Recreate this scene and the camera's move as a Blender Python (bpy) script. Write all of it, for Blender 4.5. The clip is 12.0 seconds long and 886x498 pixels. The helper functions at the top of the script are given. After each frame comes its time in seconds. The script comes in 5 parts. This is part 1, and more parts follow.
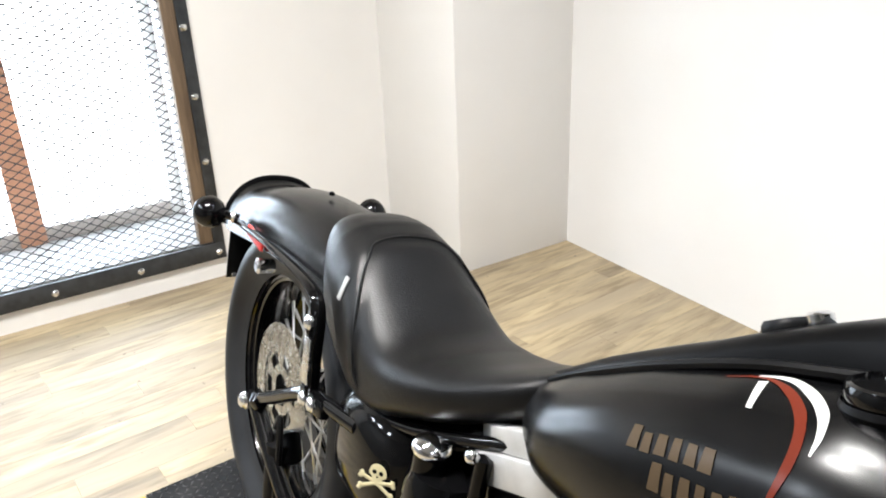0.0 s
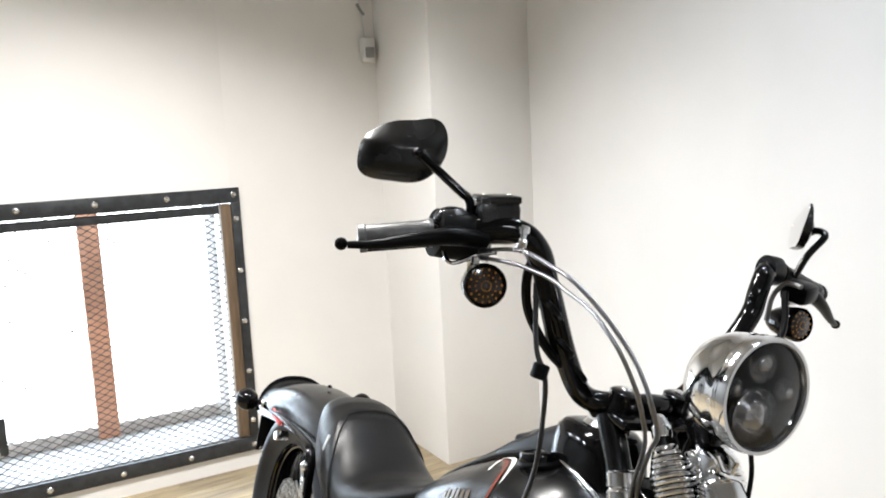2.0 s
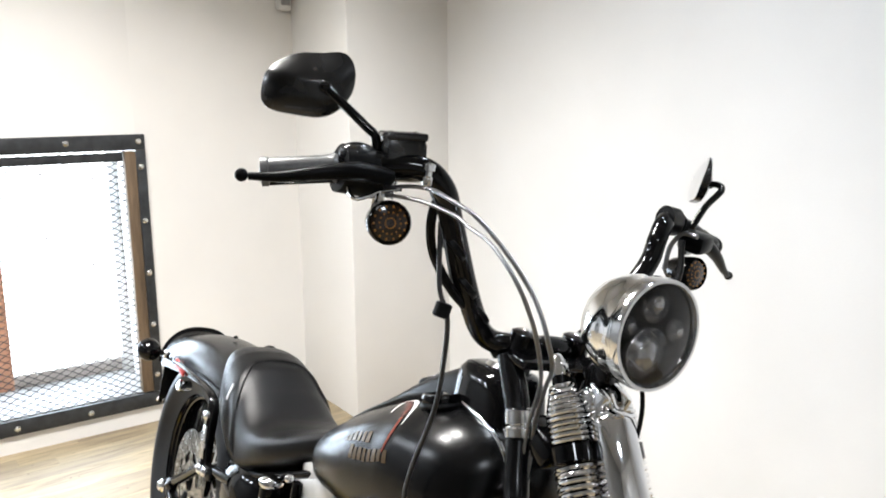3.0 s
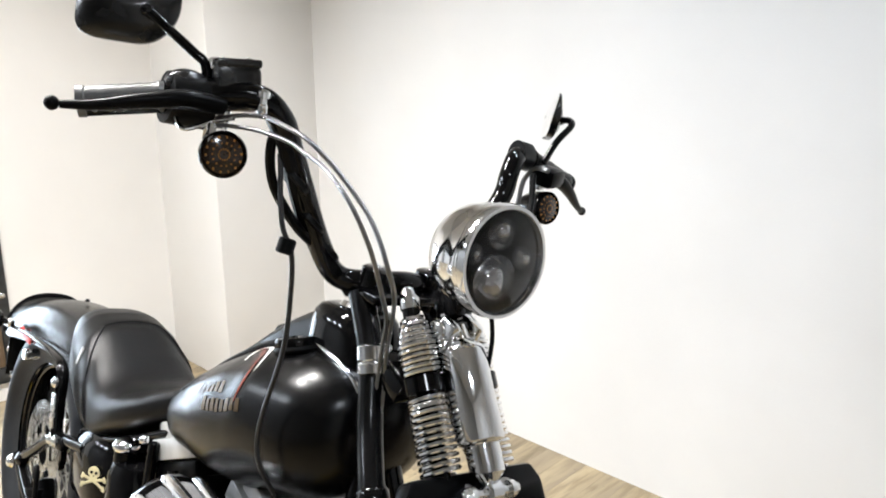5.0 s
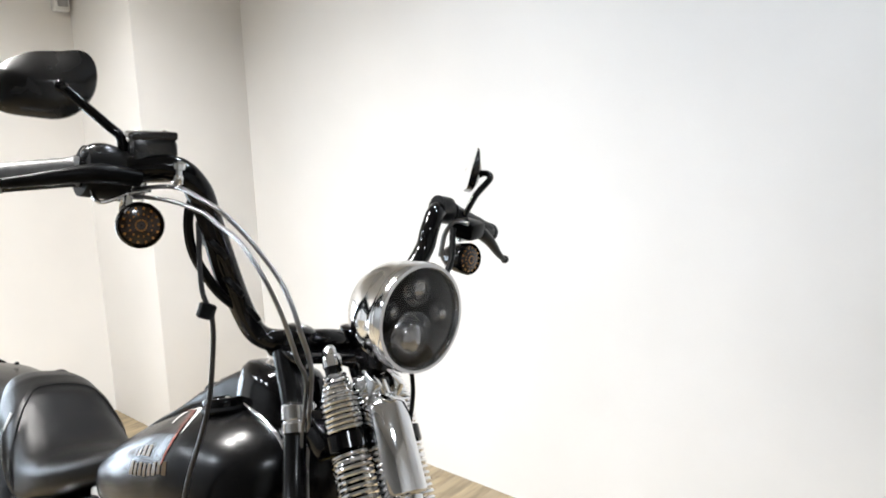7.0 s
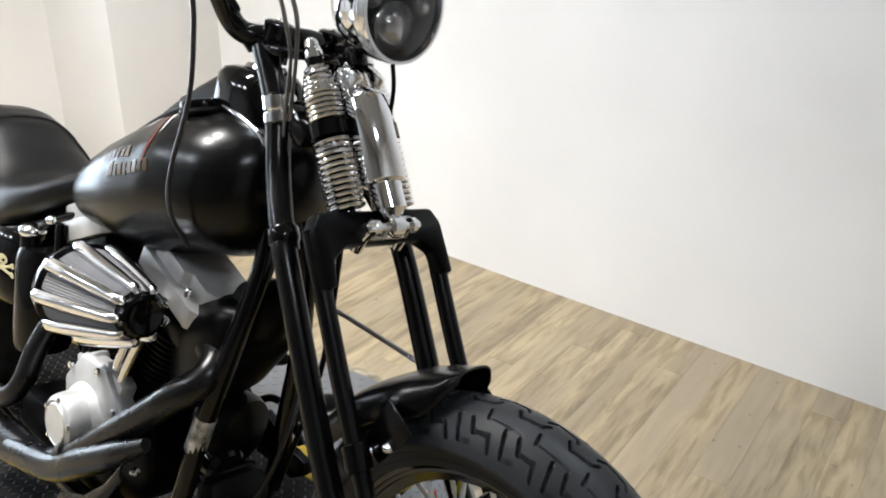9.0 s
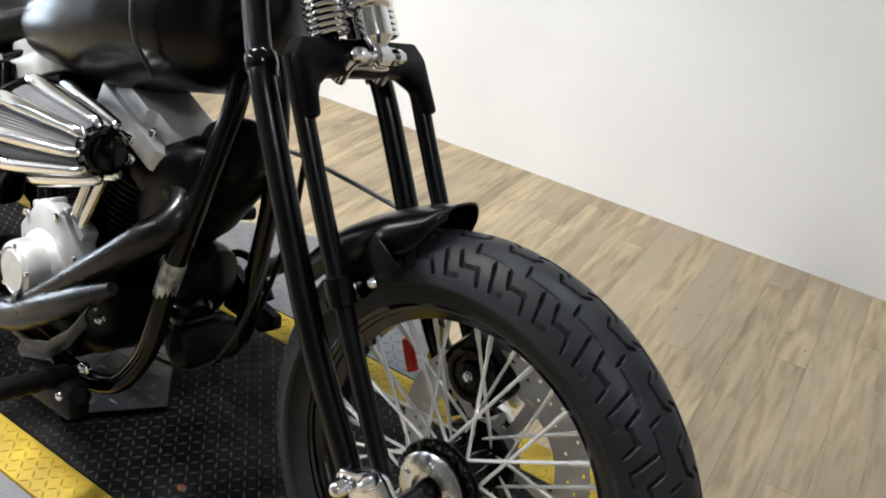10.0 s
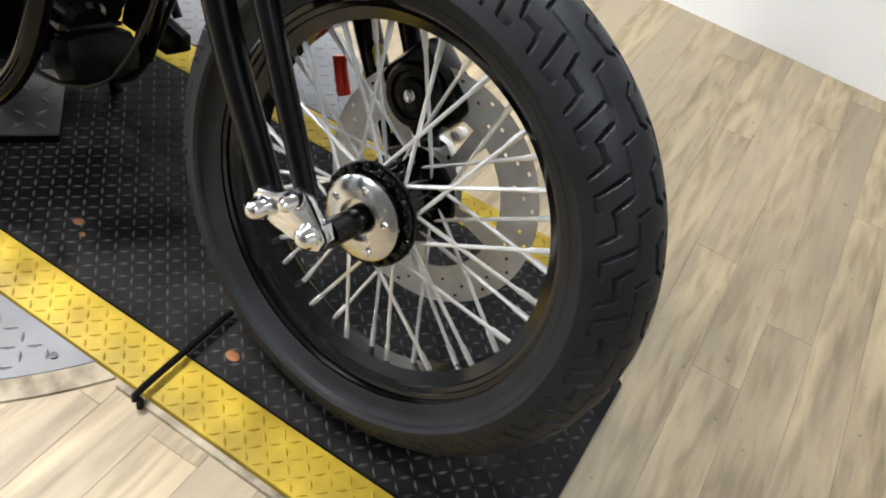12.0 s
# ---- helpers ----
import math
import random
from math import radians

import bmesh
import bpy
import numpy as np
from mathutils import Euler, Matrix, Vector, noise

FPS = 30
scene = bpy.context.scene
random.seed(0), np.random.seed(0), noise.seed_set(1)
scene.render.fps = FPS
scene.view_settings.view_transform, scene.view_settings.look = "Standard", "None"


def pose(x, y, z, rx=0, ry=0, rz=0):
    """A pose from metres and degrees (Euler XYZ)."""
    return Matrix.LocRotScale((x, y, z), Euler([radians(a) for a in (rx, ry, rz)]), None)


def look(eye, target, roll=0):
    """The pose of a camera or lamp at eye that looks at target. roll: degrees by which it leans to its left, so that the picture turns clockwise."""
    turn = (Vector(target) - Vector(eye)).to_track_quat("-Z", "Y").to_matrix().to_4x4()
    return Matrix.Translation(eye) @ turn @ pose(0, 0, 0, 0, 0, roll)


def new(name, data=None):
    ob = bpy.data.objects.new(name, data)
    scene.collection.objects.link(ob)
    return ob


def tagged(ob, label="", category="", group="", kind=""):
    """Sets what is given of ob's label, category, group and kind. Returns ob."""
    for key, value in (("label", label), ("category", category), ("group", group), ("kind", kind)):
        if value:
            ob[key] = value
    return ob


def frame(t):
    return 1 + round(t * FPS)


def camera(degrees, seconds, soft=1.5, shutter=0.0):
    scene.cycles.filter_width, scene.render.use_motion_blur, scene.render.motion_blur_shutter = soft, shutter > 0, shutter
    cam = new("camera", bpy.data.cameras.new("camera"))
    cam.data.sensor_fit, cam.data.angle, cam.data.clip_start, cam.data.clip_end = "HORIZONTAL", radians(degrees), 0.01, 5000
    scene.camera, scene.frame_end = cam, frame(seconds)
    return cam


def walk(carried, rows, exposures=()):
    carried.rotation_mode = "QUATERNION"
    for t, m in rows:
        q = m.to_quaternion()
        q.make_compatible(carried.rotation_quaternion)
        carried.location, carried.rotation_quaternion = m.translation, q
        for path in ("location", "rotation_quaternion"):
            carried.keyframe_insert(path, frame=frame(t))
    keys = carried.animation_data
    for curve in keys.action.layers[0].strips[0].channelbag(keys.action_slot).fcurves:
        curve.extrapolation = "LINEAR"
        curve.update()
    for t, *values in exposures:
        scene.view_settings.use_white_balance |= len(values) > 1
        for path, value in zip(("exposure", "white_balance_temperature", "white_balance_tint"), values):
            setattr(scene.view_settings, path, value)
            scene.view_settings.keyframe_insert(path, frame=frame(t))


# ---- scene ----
cam = camera(58.2, 12.0, soft=1.9)
PATH = [
    (0, (1.253, -0.488, 1.183), (-0.302, 0.474, 0.371), -2.3),
    (0.2, (1.36, -0.513, 1.185), (-0.269, 0.382, 0.447), -3.6),
    (0.5, (1.507, -0.557, 1.212), (-0.152, 0.307, 0.505), -5.0),
    (0.7, (1.624, -0.58, 1.244), (-0.079, 0.27, 0.629), -4.3),
    (1, (1.775, -0.568, 1.268), (-0.002, 0.177, 0.735), -3.5),
    (1.2, (1.871, -0.564, 1.295), (0.064, 0.163, 0.842), -2.9),
    (1.5, (1.959, -0.582, 1.327), (0.133, 0.156, 0.978), -4.4),
    (1.7, (1.962, -0.62, 1.332), (0.167, 0.209, 1.03), -3.2),
    (2, (1.962, -0.664, 1.343), (0.231, 0.299, 1.067), -2.8),
    (2.5, (1.971, -0.669, 1.339), (0.318, 0.426, 1.075), -0.8),
    (3, (1.969, -0.651, 1.309), (0.36, 0.477, 0.939), -0.5),
    (3.2, (1.967, -0.645, 1.297), (0.378, 0.498, 0.885), -0.4),
    (4.8, (1.98, -0.607, 1.264), (0.555, 0.713, 0.786), -0.7),
    (5, (1.986, -0.604, 1.263), (0.574, 0.736, 0.805), -0.7),
    (5.5, (1.998, -0.597, 1.273), (0.617, 0.785, 0.844), -0.7),
    (6, (2.007, -0.591, 1.293), (0.652, 0.832, 0.917), -1.2),
    (6.5, (2.019, -0.59, 1.298), (0.672, 0.849, 0.957), -2.0),
    (6.7, (2.027, -0.592, 1.3), (0.687, 0.851, 0.952), -2.1),
    (8.3, (2.065, -0.638, 1.222), (0.768, 0.776, 0.657), -0.9),
    (8.5, (2.067, -0.652, 1.206), (0.789, 0.759, 0.591), -0.8),
    (9, (2.058, -0.672, 1.15), (0.894, 0.743, 0.347), 1.0),
    (9.5, (2.041, -0.689, 1.102), (0.979, 0.729, 0.174), 2.6),
    (10, (2.025, -0.698, 1.065), (1.04, 0.706, 0.037), 4.3),
    (10.5, (2.01, -0.691, 1.023), (1.12, 0.679, -0.131), 6.5),
    (11, (2.006, -0.681, 0.973), (1.221, 0.649, -0.297), 9.9),
    (11.5, (2.004, -0.671, 0.932), (1.316, 0.629, -0.424), 12.6),
    (12, (1.989, -0.657, 0.913), (1.382, 0.626, -0.496), 13.4),
]
walk(cam, [(t, look(eye, target, roll)) for t, eye, target, roll in PATH], [(0.0, -0.17), (1.0, -0.24), (2.5, -0.17), (5.0, -0.12), (6.2, -0.05), (8.4, -0.2), (9.5, -0.28), (10.2, -0.22), (11.0, 0.0), (12.0, 0.20)])

# ---- world and light ----
world = bpy.data.worlds.new("daylight")
scene.world = world
world.use_nodes = True
wn = world.node_tree
sky = wn.nodes.new("ShaderNodeTexSky")
sky.sky_type, sky.sun_disc, sky.sun_elevation, sky.sun_rotation = "NISHITA", False, radians(40), radians(200)
wn.nodes["Background"].inputs["Strength"].default_value = 0.12
wn.links.new(sky.outputs["Color"], wn.nodes["Background"].inputs["Color"])
scene.view_settings.exposure = 0.0

# Room, in metres: z up, x along the long white wall, y towards it.
WX, WY, WEND = -1.285, 1.322, -1.0
FLOOR, CEIL = 0.0, 2.75
COLX, COLY = -0.80, 0.85
EASTX, WESTX, SOUTHY = 4.6, -4.2, -3.4


def lamp(name, x, y, z, power, size, color, aim=(0, 0, -1)):
    data = bpy.data.lights.new(name, "AREA")
    data.shape, data.size, data.energy, data.color = "DISK", size, power, color
    ob = new(name, data)
    ob.matrix_world = look((x, y, z), (x + aim[0], y + aim[1], z + aim[2]))
    return ob


WARM, COOL = (0.90, 1.0, 1.13), (0.66, 0.82, 1.0)
SOFTWARM = (1.0, 0.982, 0.962)
# Place, power, width, spread and tone of every ceiling lamp.
LAMP_SPOTS = [
    (0.20, -0.22, 38, 0.30, 120, SOFTWARM),
    (0.02, -0.70, 54, 0.30, 120, SOFTWARM),
    # The next two are added, unseen lamps that brighten the north wall.
    (0.75, 0.80, 8, 0.16, 112, WARM),
    (1.75, 0.80, 10, 0.16, 112, WARM),
    (3.20, -1.00, 22, 0.42, 140, WARM),
    (-0.70, -2.55, 43, 0.42, 162, WARM),
    (-1.90, -2.55, 43, 0.42, 162, WARM),
    (-3.10, -2.55, 43, 0.42, 162, WARM),
]
for lx, ly, power, wide, angle, tone in LAMP_SPOTS:
    lamp("downlight_lamp", lx, ly, CEIL - 0.035, power, wide, tone).data.spread = radians(angle)
sky_lamp = bpy.data.lights.new("window_daylight", "AREA")
sky_lamp.shape, sky_lamp.size, sky_lamp.size_y, sky_lamp.energy, sky_lamp.color = "RECTANGLE", 0.9, 0.9, 39.0, COOL
new("window_daylight", sky_lamp).matrix_world = look((-1.76, -0.33, 0.66), (0, -0.33, 0.62))

# ---- materials ----


def mat(name, base, rough=0.5, metal=0.0, var=0.12, scale=18.0, bump=0.0, fine=220.0, coat=0.0, rvar=0.12, tint=None, random=0.0, spec=0.5):
    m = bpy.data.materials.new(name)
    m.use_nodes = True
    n, l = m.node_tree.nodes, m.node_tree.links
    b = n["Principled BSDF"]
    tc = n.new("ShaderNodeTexCoord")
    big, small = n.new("ShaderNodeTexNoise"), n.new("ShaderNodeTexNoise")
    big.inputs["Scale"].default_value, big.inputs["Detail"].default_value = scale, 5
    small.inputs["Scale"].default_value, small.inputs["Detail"].default_value = fine, 3
    for k in (big, small):
        l.new(tc.outputs["Object"], k.inputs["Vector"])
    mix = n.new("ShaderNodeMix")
    mix.data_type = "RGBA"
    lo = tuple(c * (1 - var) for c in base)
    hi = tint or tuple(min(1, c * (1 + var)) for c in base)
    mix.inputs[6].default_value, mix.inputs[7].default_value = (*lo, 1), (*hi, 1)
    ramp = n.new("ShaderNodeMapRange")
    ramp.inputs["From Min"].default_value, ramp.inputs["From Max"].default_value = 0.3, 0.7
    l.new(big.outputs["Fac"], ramp.inputs["Value"])
    l.new(ramp.outputs["Result"], mix.inputs["Factor"])
    out = mix.outputs[2]
    if random:
        info, hsv = n.new("ShaderNodeObjectInfo"), n.new("ShaderNodeHueSaturation")
        mr = n.new("ShaderNodeMapRange")
        mr.inputs["To Min"].default_value, mr.inputs["To Max"].default_value = 1 - random, 1 + random
        l.new(info.outputs["Random"], mr.inputs["Value"])
        l.new(mr.outputs["Result"], hsv.inputs["Value"])
        l.new(out, hsv.inputs["Color"])
        out = hsv.outputs["Color"]
    l.new(out, b.inputs["Base Color"])
    rr = n.new("ShaderNodeMapRange")
    rr.inputs["To Min"].default_value, rr.inputs["To Max"].default_value = max(0.02, rough - rvar * rough * 2), min(1, rough + rvar * rough * 2)
    l.new(big.outputs["Fac"], rr.inputs["Value"])
    l.new(rr.outputs["Result"], b.inputs["Roughness"])
    b.inputs["Metallic"].default_value = metal
    b.inputs["Coat Weight"].default_value = coat
    b.inputs["Coat Roughness"].default_value = 0.06
    b.inputs["Specular IOR Level"].default_value = spec
    if bump:
        bp = n.new("ShaderNodeBump")
        bp.inputs["Strength"].default_value, bp.inputs["Distance"].default_value = bump, 0.002
        l.new(small.outputs["Fac"], bp.inputs["Height"])
        l.new(bp.outputs["Normal"], b.inputs["Normal"])
    return m


def wood(name, dark, light, along=(9, 0.9, 9), rough=0.42, random=0.22, grey=None):
    """Planks: long grain streaks, knots and a tint of its own for every board."""
    m = bpy.data.materials.new(name)
    m.use_nodes = True
    n, l = m.node_tree.nodes, m.node_tree.links
    b = n["Principled BSDF"]
    tc, info = n.new("ShaderNodeTexCoord"), n.new("ShaderNodeObjectInfo")
    add = n.new("ShaderNodeVectorMath")
    add.operation = "MULTIPLY_ADD"
    shift = n.new("ShaderNodeCombineXYZ")
    for k in ("X", "Y"):
        mul = n.new("ShaderNodeMath")
        mul.operation = "MULTIPLY"
        mul.inputs[1].default_value = 37.0 if k == "X" else 91.0
        l.new(info.outputs["Random"], mul.inputs[0])
        l.new(mul.outputs[0], shift.inputs[k])
    add.inputs[1].default_value = along
    l.new(tc.outputs["Object"], add.inputs[0])
    l.new(shift.outputs[0], add.inputs[2])
    grain, streak, spot = (n.new("ShaderNodeTexNoise") for _ in range(3))
    for k, sc, de, di in ((grain, 1.6, 9, 0.7), (streak, 8.0, 7, 0.3), (spot, 0.9, 4, 0.3)):
        k.inputs["Scale"].default_value, k.inputs["Detail"].default_value, k.inputs["Distortion"].default_value = sc, de, di
        l.new(add.outputs[0], k.inputs["Vector"])
    ramp = n.new("ShaderNodeValToRGB")
    ramp.color_ramp.elements[0].position, ramp.color_ramp.elements[0].color = 0.26, (*dark, 1)
    ramp.color_ramp.elements[1].position, ramp.color_ramp.elements[1].color = 0.62, (*light, 1)
    l.new(grain.outputs["Fac"], ramp.inputs["Fac"])
    over = n.new("ShaderNodeMix")
    over.data_type, over.blend_type = "RGBA", "MULTIPLY"
    over.inputs["Factor"].default_value = 0.62
    sr = n.new("ShaderNodeValToRGB")
    sr.color_ramp.elements[0].position, sr.color_ramp.elements[0].color = 0.37, (0.5, 0.47, 0.42, 1)
    sr.color_ramp.elements[1].position = 0.56
    l.new(streak.outputs["Fac"], sr.inputs["Fac"])
    l.new(ramp.outputs["Color"], over.inputs[6])
    l.new(sr.outputs["Color"], over.inputs[7])
    gm = n.new("ShaderNodeMix")
    gm.data_type = "RGBA"
    gm.inputs[7].default_value = (*(grey or light), 1)
    gr = n.new("ShaderNodeMapRange")
    gr.inputs["From Min"].default_value, gr.inputs["From Max"].default_value, gr.inputs["To Max"].default_value = 0.46, 0.66, 0.85
    l.new(spot.outputs["Fac"], gr.inputs["Value"])
    l.new(gr.outputs["Result"], gm.inputs["Factor"])
    l.new(over.outputs[2], gm.inputs[6])
    # Small dark knots and marks.
    geo, mark, mk = n.new("ShaderNodeNewGeometry"), n.new("ShaderNodeTexNoise"), n.new("ShaderNodeMapRange")
    mark.inputs["Scale"].default_value, mark.inputs["Detail"].default_value = 42.0, 4
    l.new(geo.outputs["Position"], mark.inputs["Vector"])
    mk.inputs["From Min"].default_value, mk.inputs["From Max"].default_value, mk.inputs["To Max"].default_value = 0.69, 0.74, 0.7
    l.new(mark.outputs["Fac"], mk.inputs["Value"])
    km = n.new("ShaderNodeMix")
    km.data_type = "RGBA"
    km.inputs[7].default_value = (*(0.35 * c for c in dark), 1)
    l.new(mk.outputs["Result"], km.inputs["Factor"])
    l.new(gm.outputs[2], km.inputs[6])
    gm = km
    hsv, mr = n.new("ShaderNodeHueSaturation"), n.new("ShaderNodeMapRange")
    mr.inputs["To Min"].default_value, mr.inputs["To Max"].default_value = 1 - random, 1 + random
    l.new(info.outputs["Random"], mr.inputs["Value"])
    l.new(mr.outputs["Result"], hsv.inputs["Value"])
    l.new(gm.outputs[2], hsv.inputs["Color"])
    l.new(hsv.outputs["Color"], b.inputs["Base Color"])
    b.inputs["Roughness"].default_value = rough
    bp = n.new("ShaderNodeBump")
    bp.inputs["Strength"].default_value, bp.inputs["Distance"].default_value = 0.25, 0.001
    l.new(streak.outputs["Fac"], bp.inputs["Height"])
    l.new(bp.outputs["Normal"], b.inputs["Normal"])
    return m


def glow(name, color, strength):
    m = bpy.data.materials.new(name)
    m.use_nodes = True
    n, l = m.node_tree.nodes, m.node_tree.links
    e = n.new("ShaderNodeEmission")
    e.inputs["Color"].default_value, e.inputs["Strength"].default_value = (*color, 1), strength
    l.new(e.outputs[0], n["Material Output"].inputs["Surface"])
    return m


def glass(name, color=(1, 1, 1), rough=0.0):
    m = bpy.data.materials.new(name)
    m.use_nodes = True
    b = m.node_tree.nodes["Principled BSDF"]
    b.inputs["Base Color"].default_value = (*color, 1)
    b.inputs["Roughness"].default_value = rough
    b.inputs["Transmission Weight"].default_value = 1.0
    b.inputs["IOR"].default_value = 1.45
    return m


def clear_sheet(name, gloss=0.05):
    """A thin flat pane: clear, with a faint mirror gloss."""
    m = bpy.data.materials.new(name)
    m.use_nodes = True
    n, l = m.node_tree.nodes, m.node_tree.links
    mix, tr, gl = n.new("ShaderNodeMixShader"), n.new("ShaderNodeBsdfTransparent"), n.new("ShaderNodeBsdfGlossy")
    mix.inputs[0].default_value = gloss
    gl.inputs["Roughness"].default_value = 0.02
    l.new(tr.outputs[0], mix.inputs[1])
    l.new(gl.outputs[0], mix.inputs[2])
    l.new(mix.outputs[0], n["Material Output"].inputs["Surface"])
    return m


PANE = clear_sheet("window_pane")
WALL = mat("wall_paint", (0.79, 0.78, 0.765), 0.62, var=0.045, scale=1.6, bump=0.12, fine=160)
# The white wall paint again, with the beige of warm light mixed in.
WARMLITWALL = mat("warm_lit_wall_paint", (0.785, 0.772, 0.75), 0.62, var=0.045, scale=1.6, bump=0.12, fine=160)
GREYWALL = mat("dark_wall_paint", (0.22, 0.218, 0.212), 0.7, var=0.08, scale=2)
CEILM = mat("ceiling_paint", (0.40, 0.395, 0.385), 0.8, var=0.03, scale=2)
PLANK = wood("oak_plank", (0.165, 0.127, 0.081), (0.372, 0.293, 0.178), along=(7.0, 0.95, 7.0), grey=(0.25, 0.20, 0.135), random=0.07, rough=0.55)
JOINT = mat("floor_joint", (0.24, 0.185, 0.115), 0.9)
STONE = mat("beige_curb", (0.17, 0.135, 0.085), 0.75, var=0.3, scale=32, tint=(0.36, 0.31, 0.225), bump=0.8, fine=90)
IRON = mat("dark_iron", (0.045, 0.048, 0.052), 0.45, metal=0.5, var=0.3, scale=25, bump=0.15)
MESHM = mat("black_mesh", (0.03, 0.03, 0.032), 0.5, metal=0.4)
BROWNWOOD = wood("weathered_wood", (0.09, 0.055, 0.03), (0.22, 0.15, 0.09), along=(12, 12, 1.0), rough=0.7)
MULLION = mat("brown_paint", (0.50, 0.25, 0.15), 0.5, var=0.15)
RAILM = mat("grey_brown_paint", (0.34, 0.31, 0.285), 0.6, var=0.2, scale=20)
BOLT = mat("bolt_steel", (0.72, 0.71, 0.69), 0.25, metal=1.0, scale=80)
CHROME = mat("chrome", (0.84, 0.85, 0.87), 0.10, metal=1.0, var=0.03, scale=40)
SPOKEM = mat("bright_spoke_steel", (0.88, 0.88, 0.87), 0.24, metal=0.65, var=0.06, scale=60)
DISCM = mat("brushed_disc_steel", (0.62, 0.615, 0.60), 0.42, metal=0.55, var=0.10, scale=40, bump=0.05)
POLISH = mat("polished_aluminium", (0.66, 0.66, 0.65), 0.26, metal=1.0, var=0.08, scale=60, bump=0.05)
CAST = mat("cast_aluminium", (0.50, 0.50, 0.495), 0.42, metal=0.5, var=0.10, scale=35, bump=0.12, fine=320)
LEGM = mat("fork_black", (0.0022, 0.0022, 0.0024), 0.24, var=0.2, spec=0.24)
SHELLM = mat("worn_gloss_shell", (0.006, 0.006, 0.0064), 0.25, var=0.4, scale=30, rvar=0.3, spec=0.6)
GLOSS = mat("gloss_black", (0.002, 0.002, 0.0022), 0.09, var=0.2, spec=0.27)
SATIN = mat("satin_black", (0.0018, 0.0018, 0.002), 0.34, var=0.15, rvar=0.10, bump=0.02, fine=600, spec=0.085)
DENIM = mat("denim_black_paint", (0.0016, 0.0016, 0.0018), 0.25, var=0.12, rvar=0.06, spec=0.25)
LEATHER = mat("black_leather", (0.0042, 0.0042, 0.0044), 0.34, spec=0.22, var=0.25, scale=8, bump=0.35, fine=420, rvar=0.12)
RUBBER = mat("tyre_rubber", (0.0155, 0.0165, 0.0185), 0.45, spec=0.2, var=0.25, scale=14, bump=0.1, fine=300)
PIPE = mat("ceramic_black_pipe", (0.004, 0.004, 0.0043), 0.28, spec=0.32, var=0.3, scale=20)
PLASTIC = mat("black_plastic", (0.0025, 0.0025, 0.0027), 0.42, var=0.2, spec=0.12)
PROJ = mat("projector_glass", (0.42, 0.42, 0.43), 0.10, metal=0.85, var=0.3, scale=50, coat=0.5)
BRAID = mat("braided_steel", (0.23, 0.23, 0.235), 0.3, metal=1.0, bump=0.3, fine=900)
AMBER = mat("smoked_amber", (0.022, 0.009, 0.003), 0.16, var=0.5, scale=160, coat=0.5)
AMBERLED = mat("amber_led", (0.42, 0.19, 0.035), 0.3, var=0.4, scale=90)
DULLBRAID = mat("dull_black_braid", (0.05, 0.05, 0.052), 0.32, metal=0.7, bump=0.3, fine=900)
REDM = mat("red_plastic", (0.80, 0.03, 0.02), 0.3)
YELLOWTAG = mat("yellow_tag", (0.65, 0.60, 0.05), 0.5)
CREAM = mat("cream_decal", (0.62, 0.55, 0.33), 0.5, var=0.06)
GOLD = mat("tan_decal", (0.052, 0.036, 0.021), 0.25, var=0.1, spec=0.16)
IVORY = mat("ivory_stripe", (0.42, 0.41, 0.39), 0.4, var=0.05)
GRIPM = mat("worn_grip_rubber", (0.12, 0.12, 0.12), 0.35, var=0.3, scale=60)
ORANGE = mat("rust_red_stripe", (0.10, 0.016, 0.008), 0.25, var=0.08, spec=0.16)
DECK = mat("deck_dark", (0.0045, 0.0045, 0.0048), 0.5, spec=0.06, tint=(0.019, 0.0178, 0.017), var=0.45, scale=9, bump=0.2, fine=120)
DECKLUG = mat("worn_lug_steel", (0.010, 0.010, 0.0105), 0.42, metal=0.1, var=0.5, scale=9, tint=(0.085, 0.084, 0.083))
SLEEVE = mat("worn_sleeve", (0.02, 0.02, 0.02), 0.35, metal=0.5, var=0.5, scale=55, tint=(0.75, 0.74, 0.72))
RIMM = mat("rim_black", (0.0025, 0.0025, 0.0027), 0.12, var=0.2, spec=0.5)
RUST = mat("orange_rust", (0.20, 0.075, 0.02), 0.8, var=0.4, scale=120)
DECKY = mat("deck_yellow", (0.27, 0.178, 0.012), 0.6, spec=0.3, var=0.2, scale=14, tint=(0.44, 0.31, 0.028), bump=0.1)
FILTERM = mat("pleated_filter_grey", (0.13, 0.13, 0.135), 0.5, metal=0.3, var=0.2)
PLATE = mat("tread_plate_silver", (0.125, 0.128, 0.134), 0.5, metal=0.2, var=0.15, scale=12, bump=0.1)
PADSTEEL = mat("dull_tread_steel", (0.085, 0.085, 0.087), 0.45, metal=0.3, var=0.3, scale=14, bump=0.1)
LENSG = glass("lamp_glass", (0.96, 0.96, 0.97))
MIRROR = mat("mirror_glass", (0.85, 0.86, 0.87), 0.02, metal=1.0, var=0.0)
OUTSIDE = glow("overcast_daylight", (0.91, 0.955, 1.0), 7.0)
LAMPGLOW = glow("lamp_glow", (1.0, 0.92, 0.82), 12.0)
PAPER = mat("white_plastic", (0.7, 0.7, 0.69), 0.4, var=0.08)
GREYM = mat("grey_paint", (0.28, 0.28, 0.275), 0.45, var=0.1)

# ---- building ----


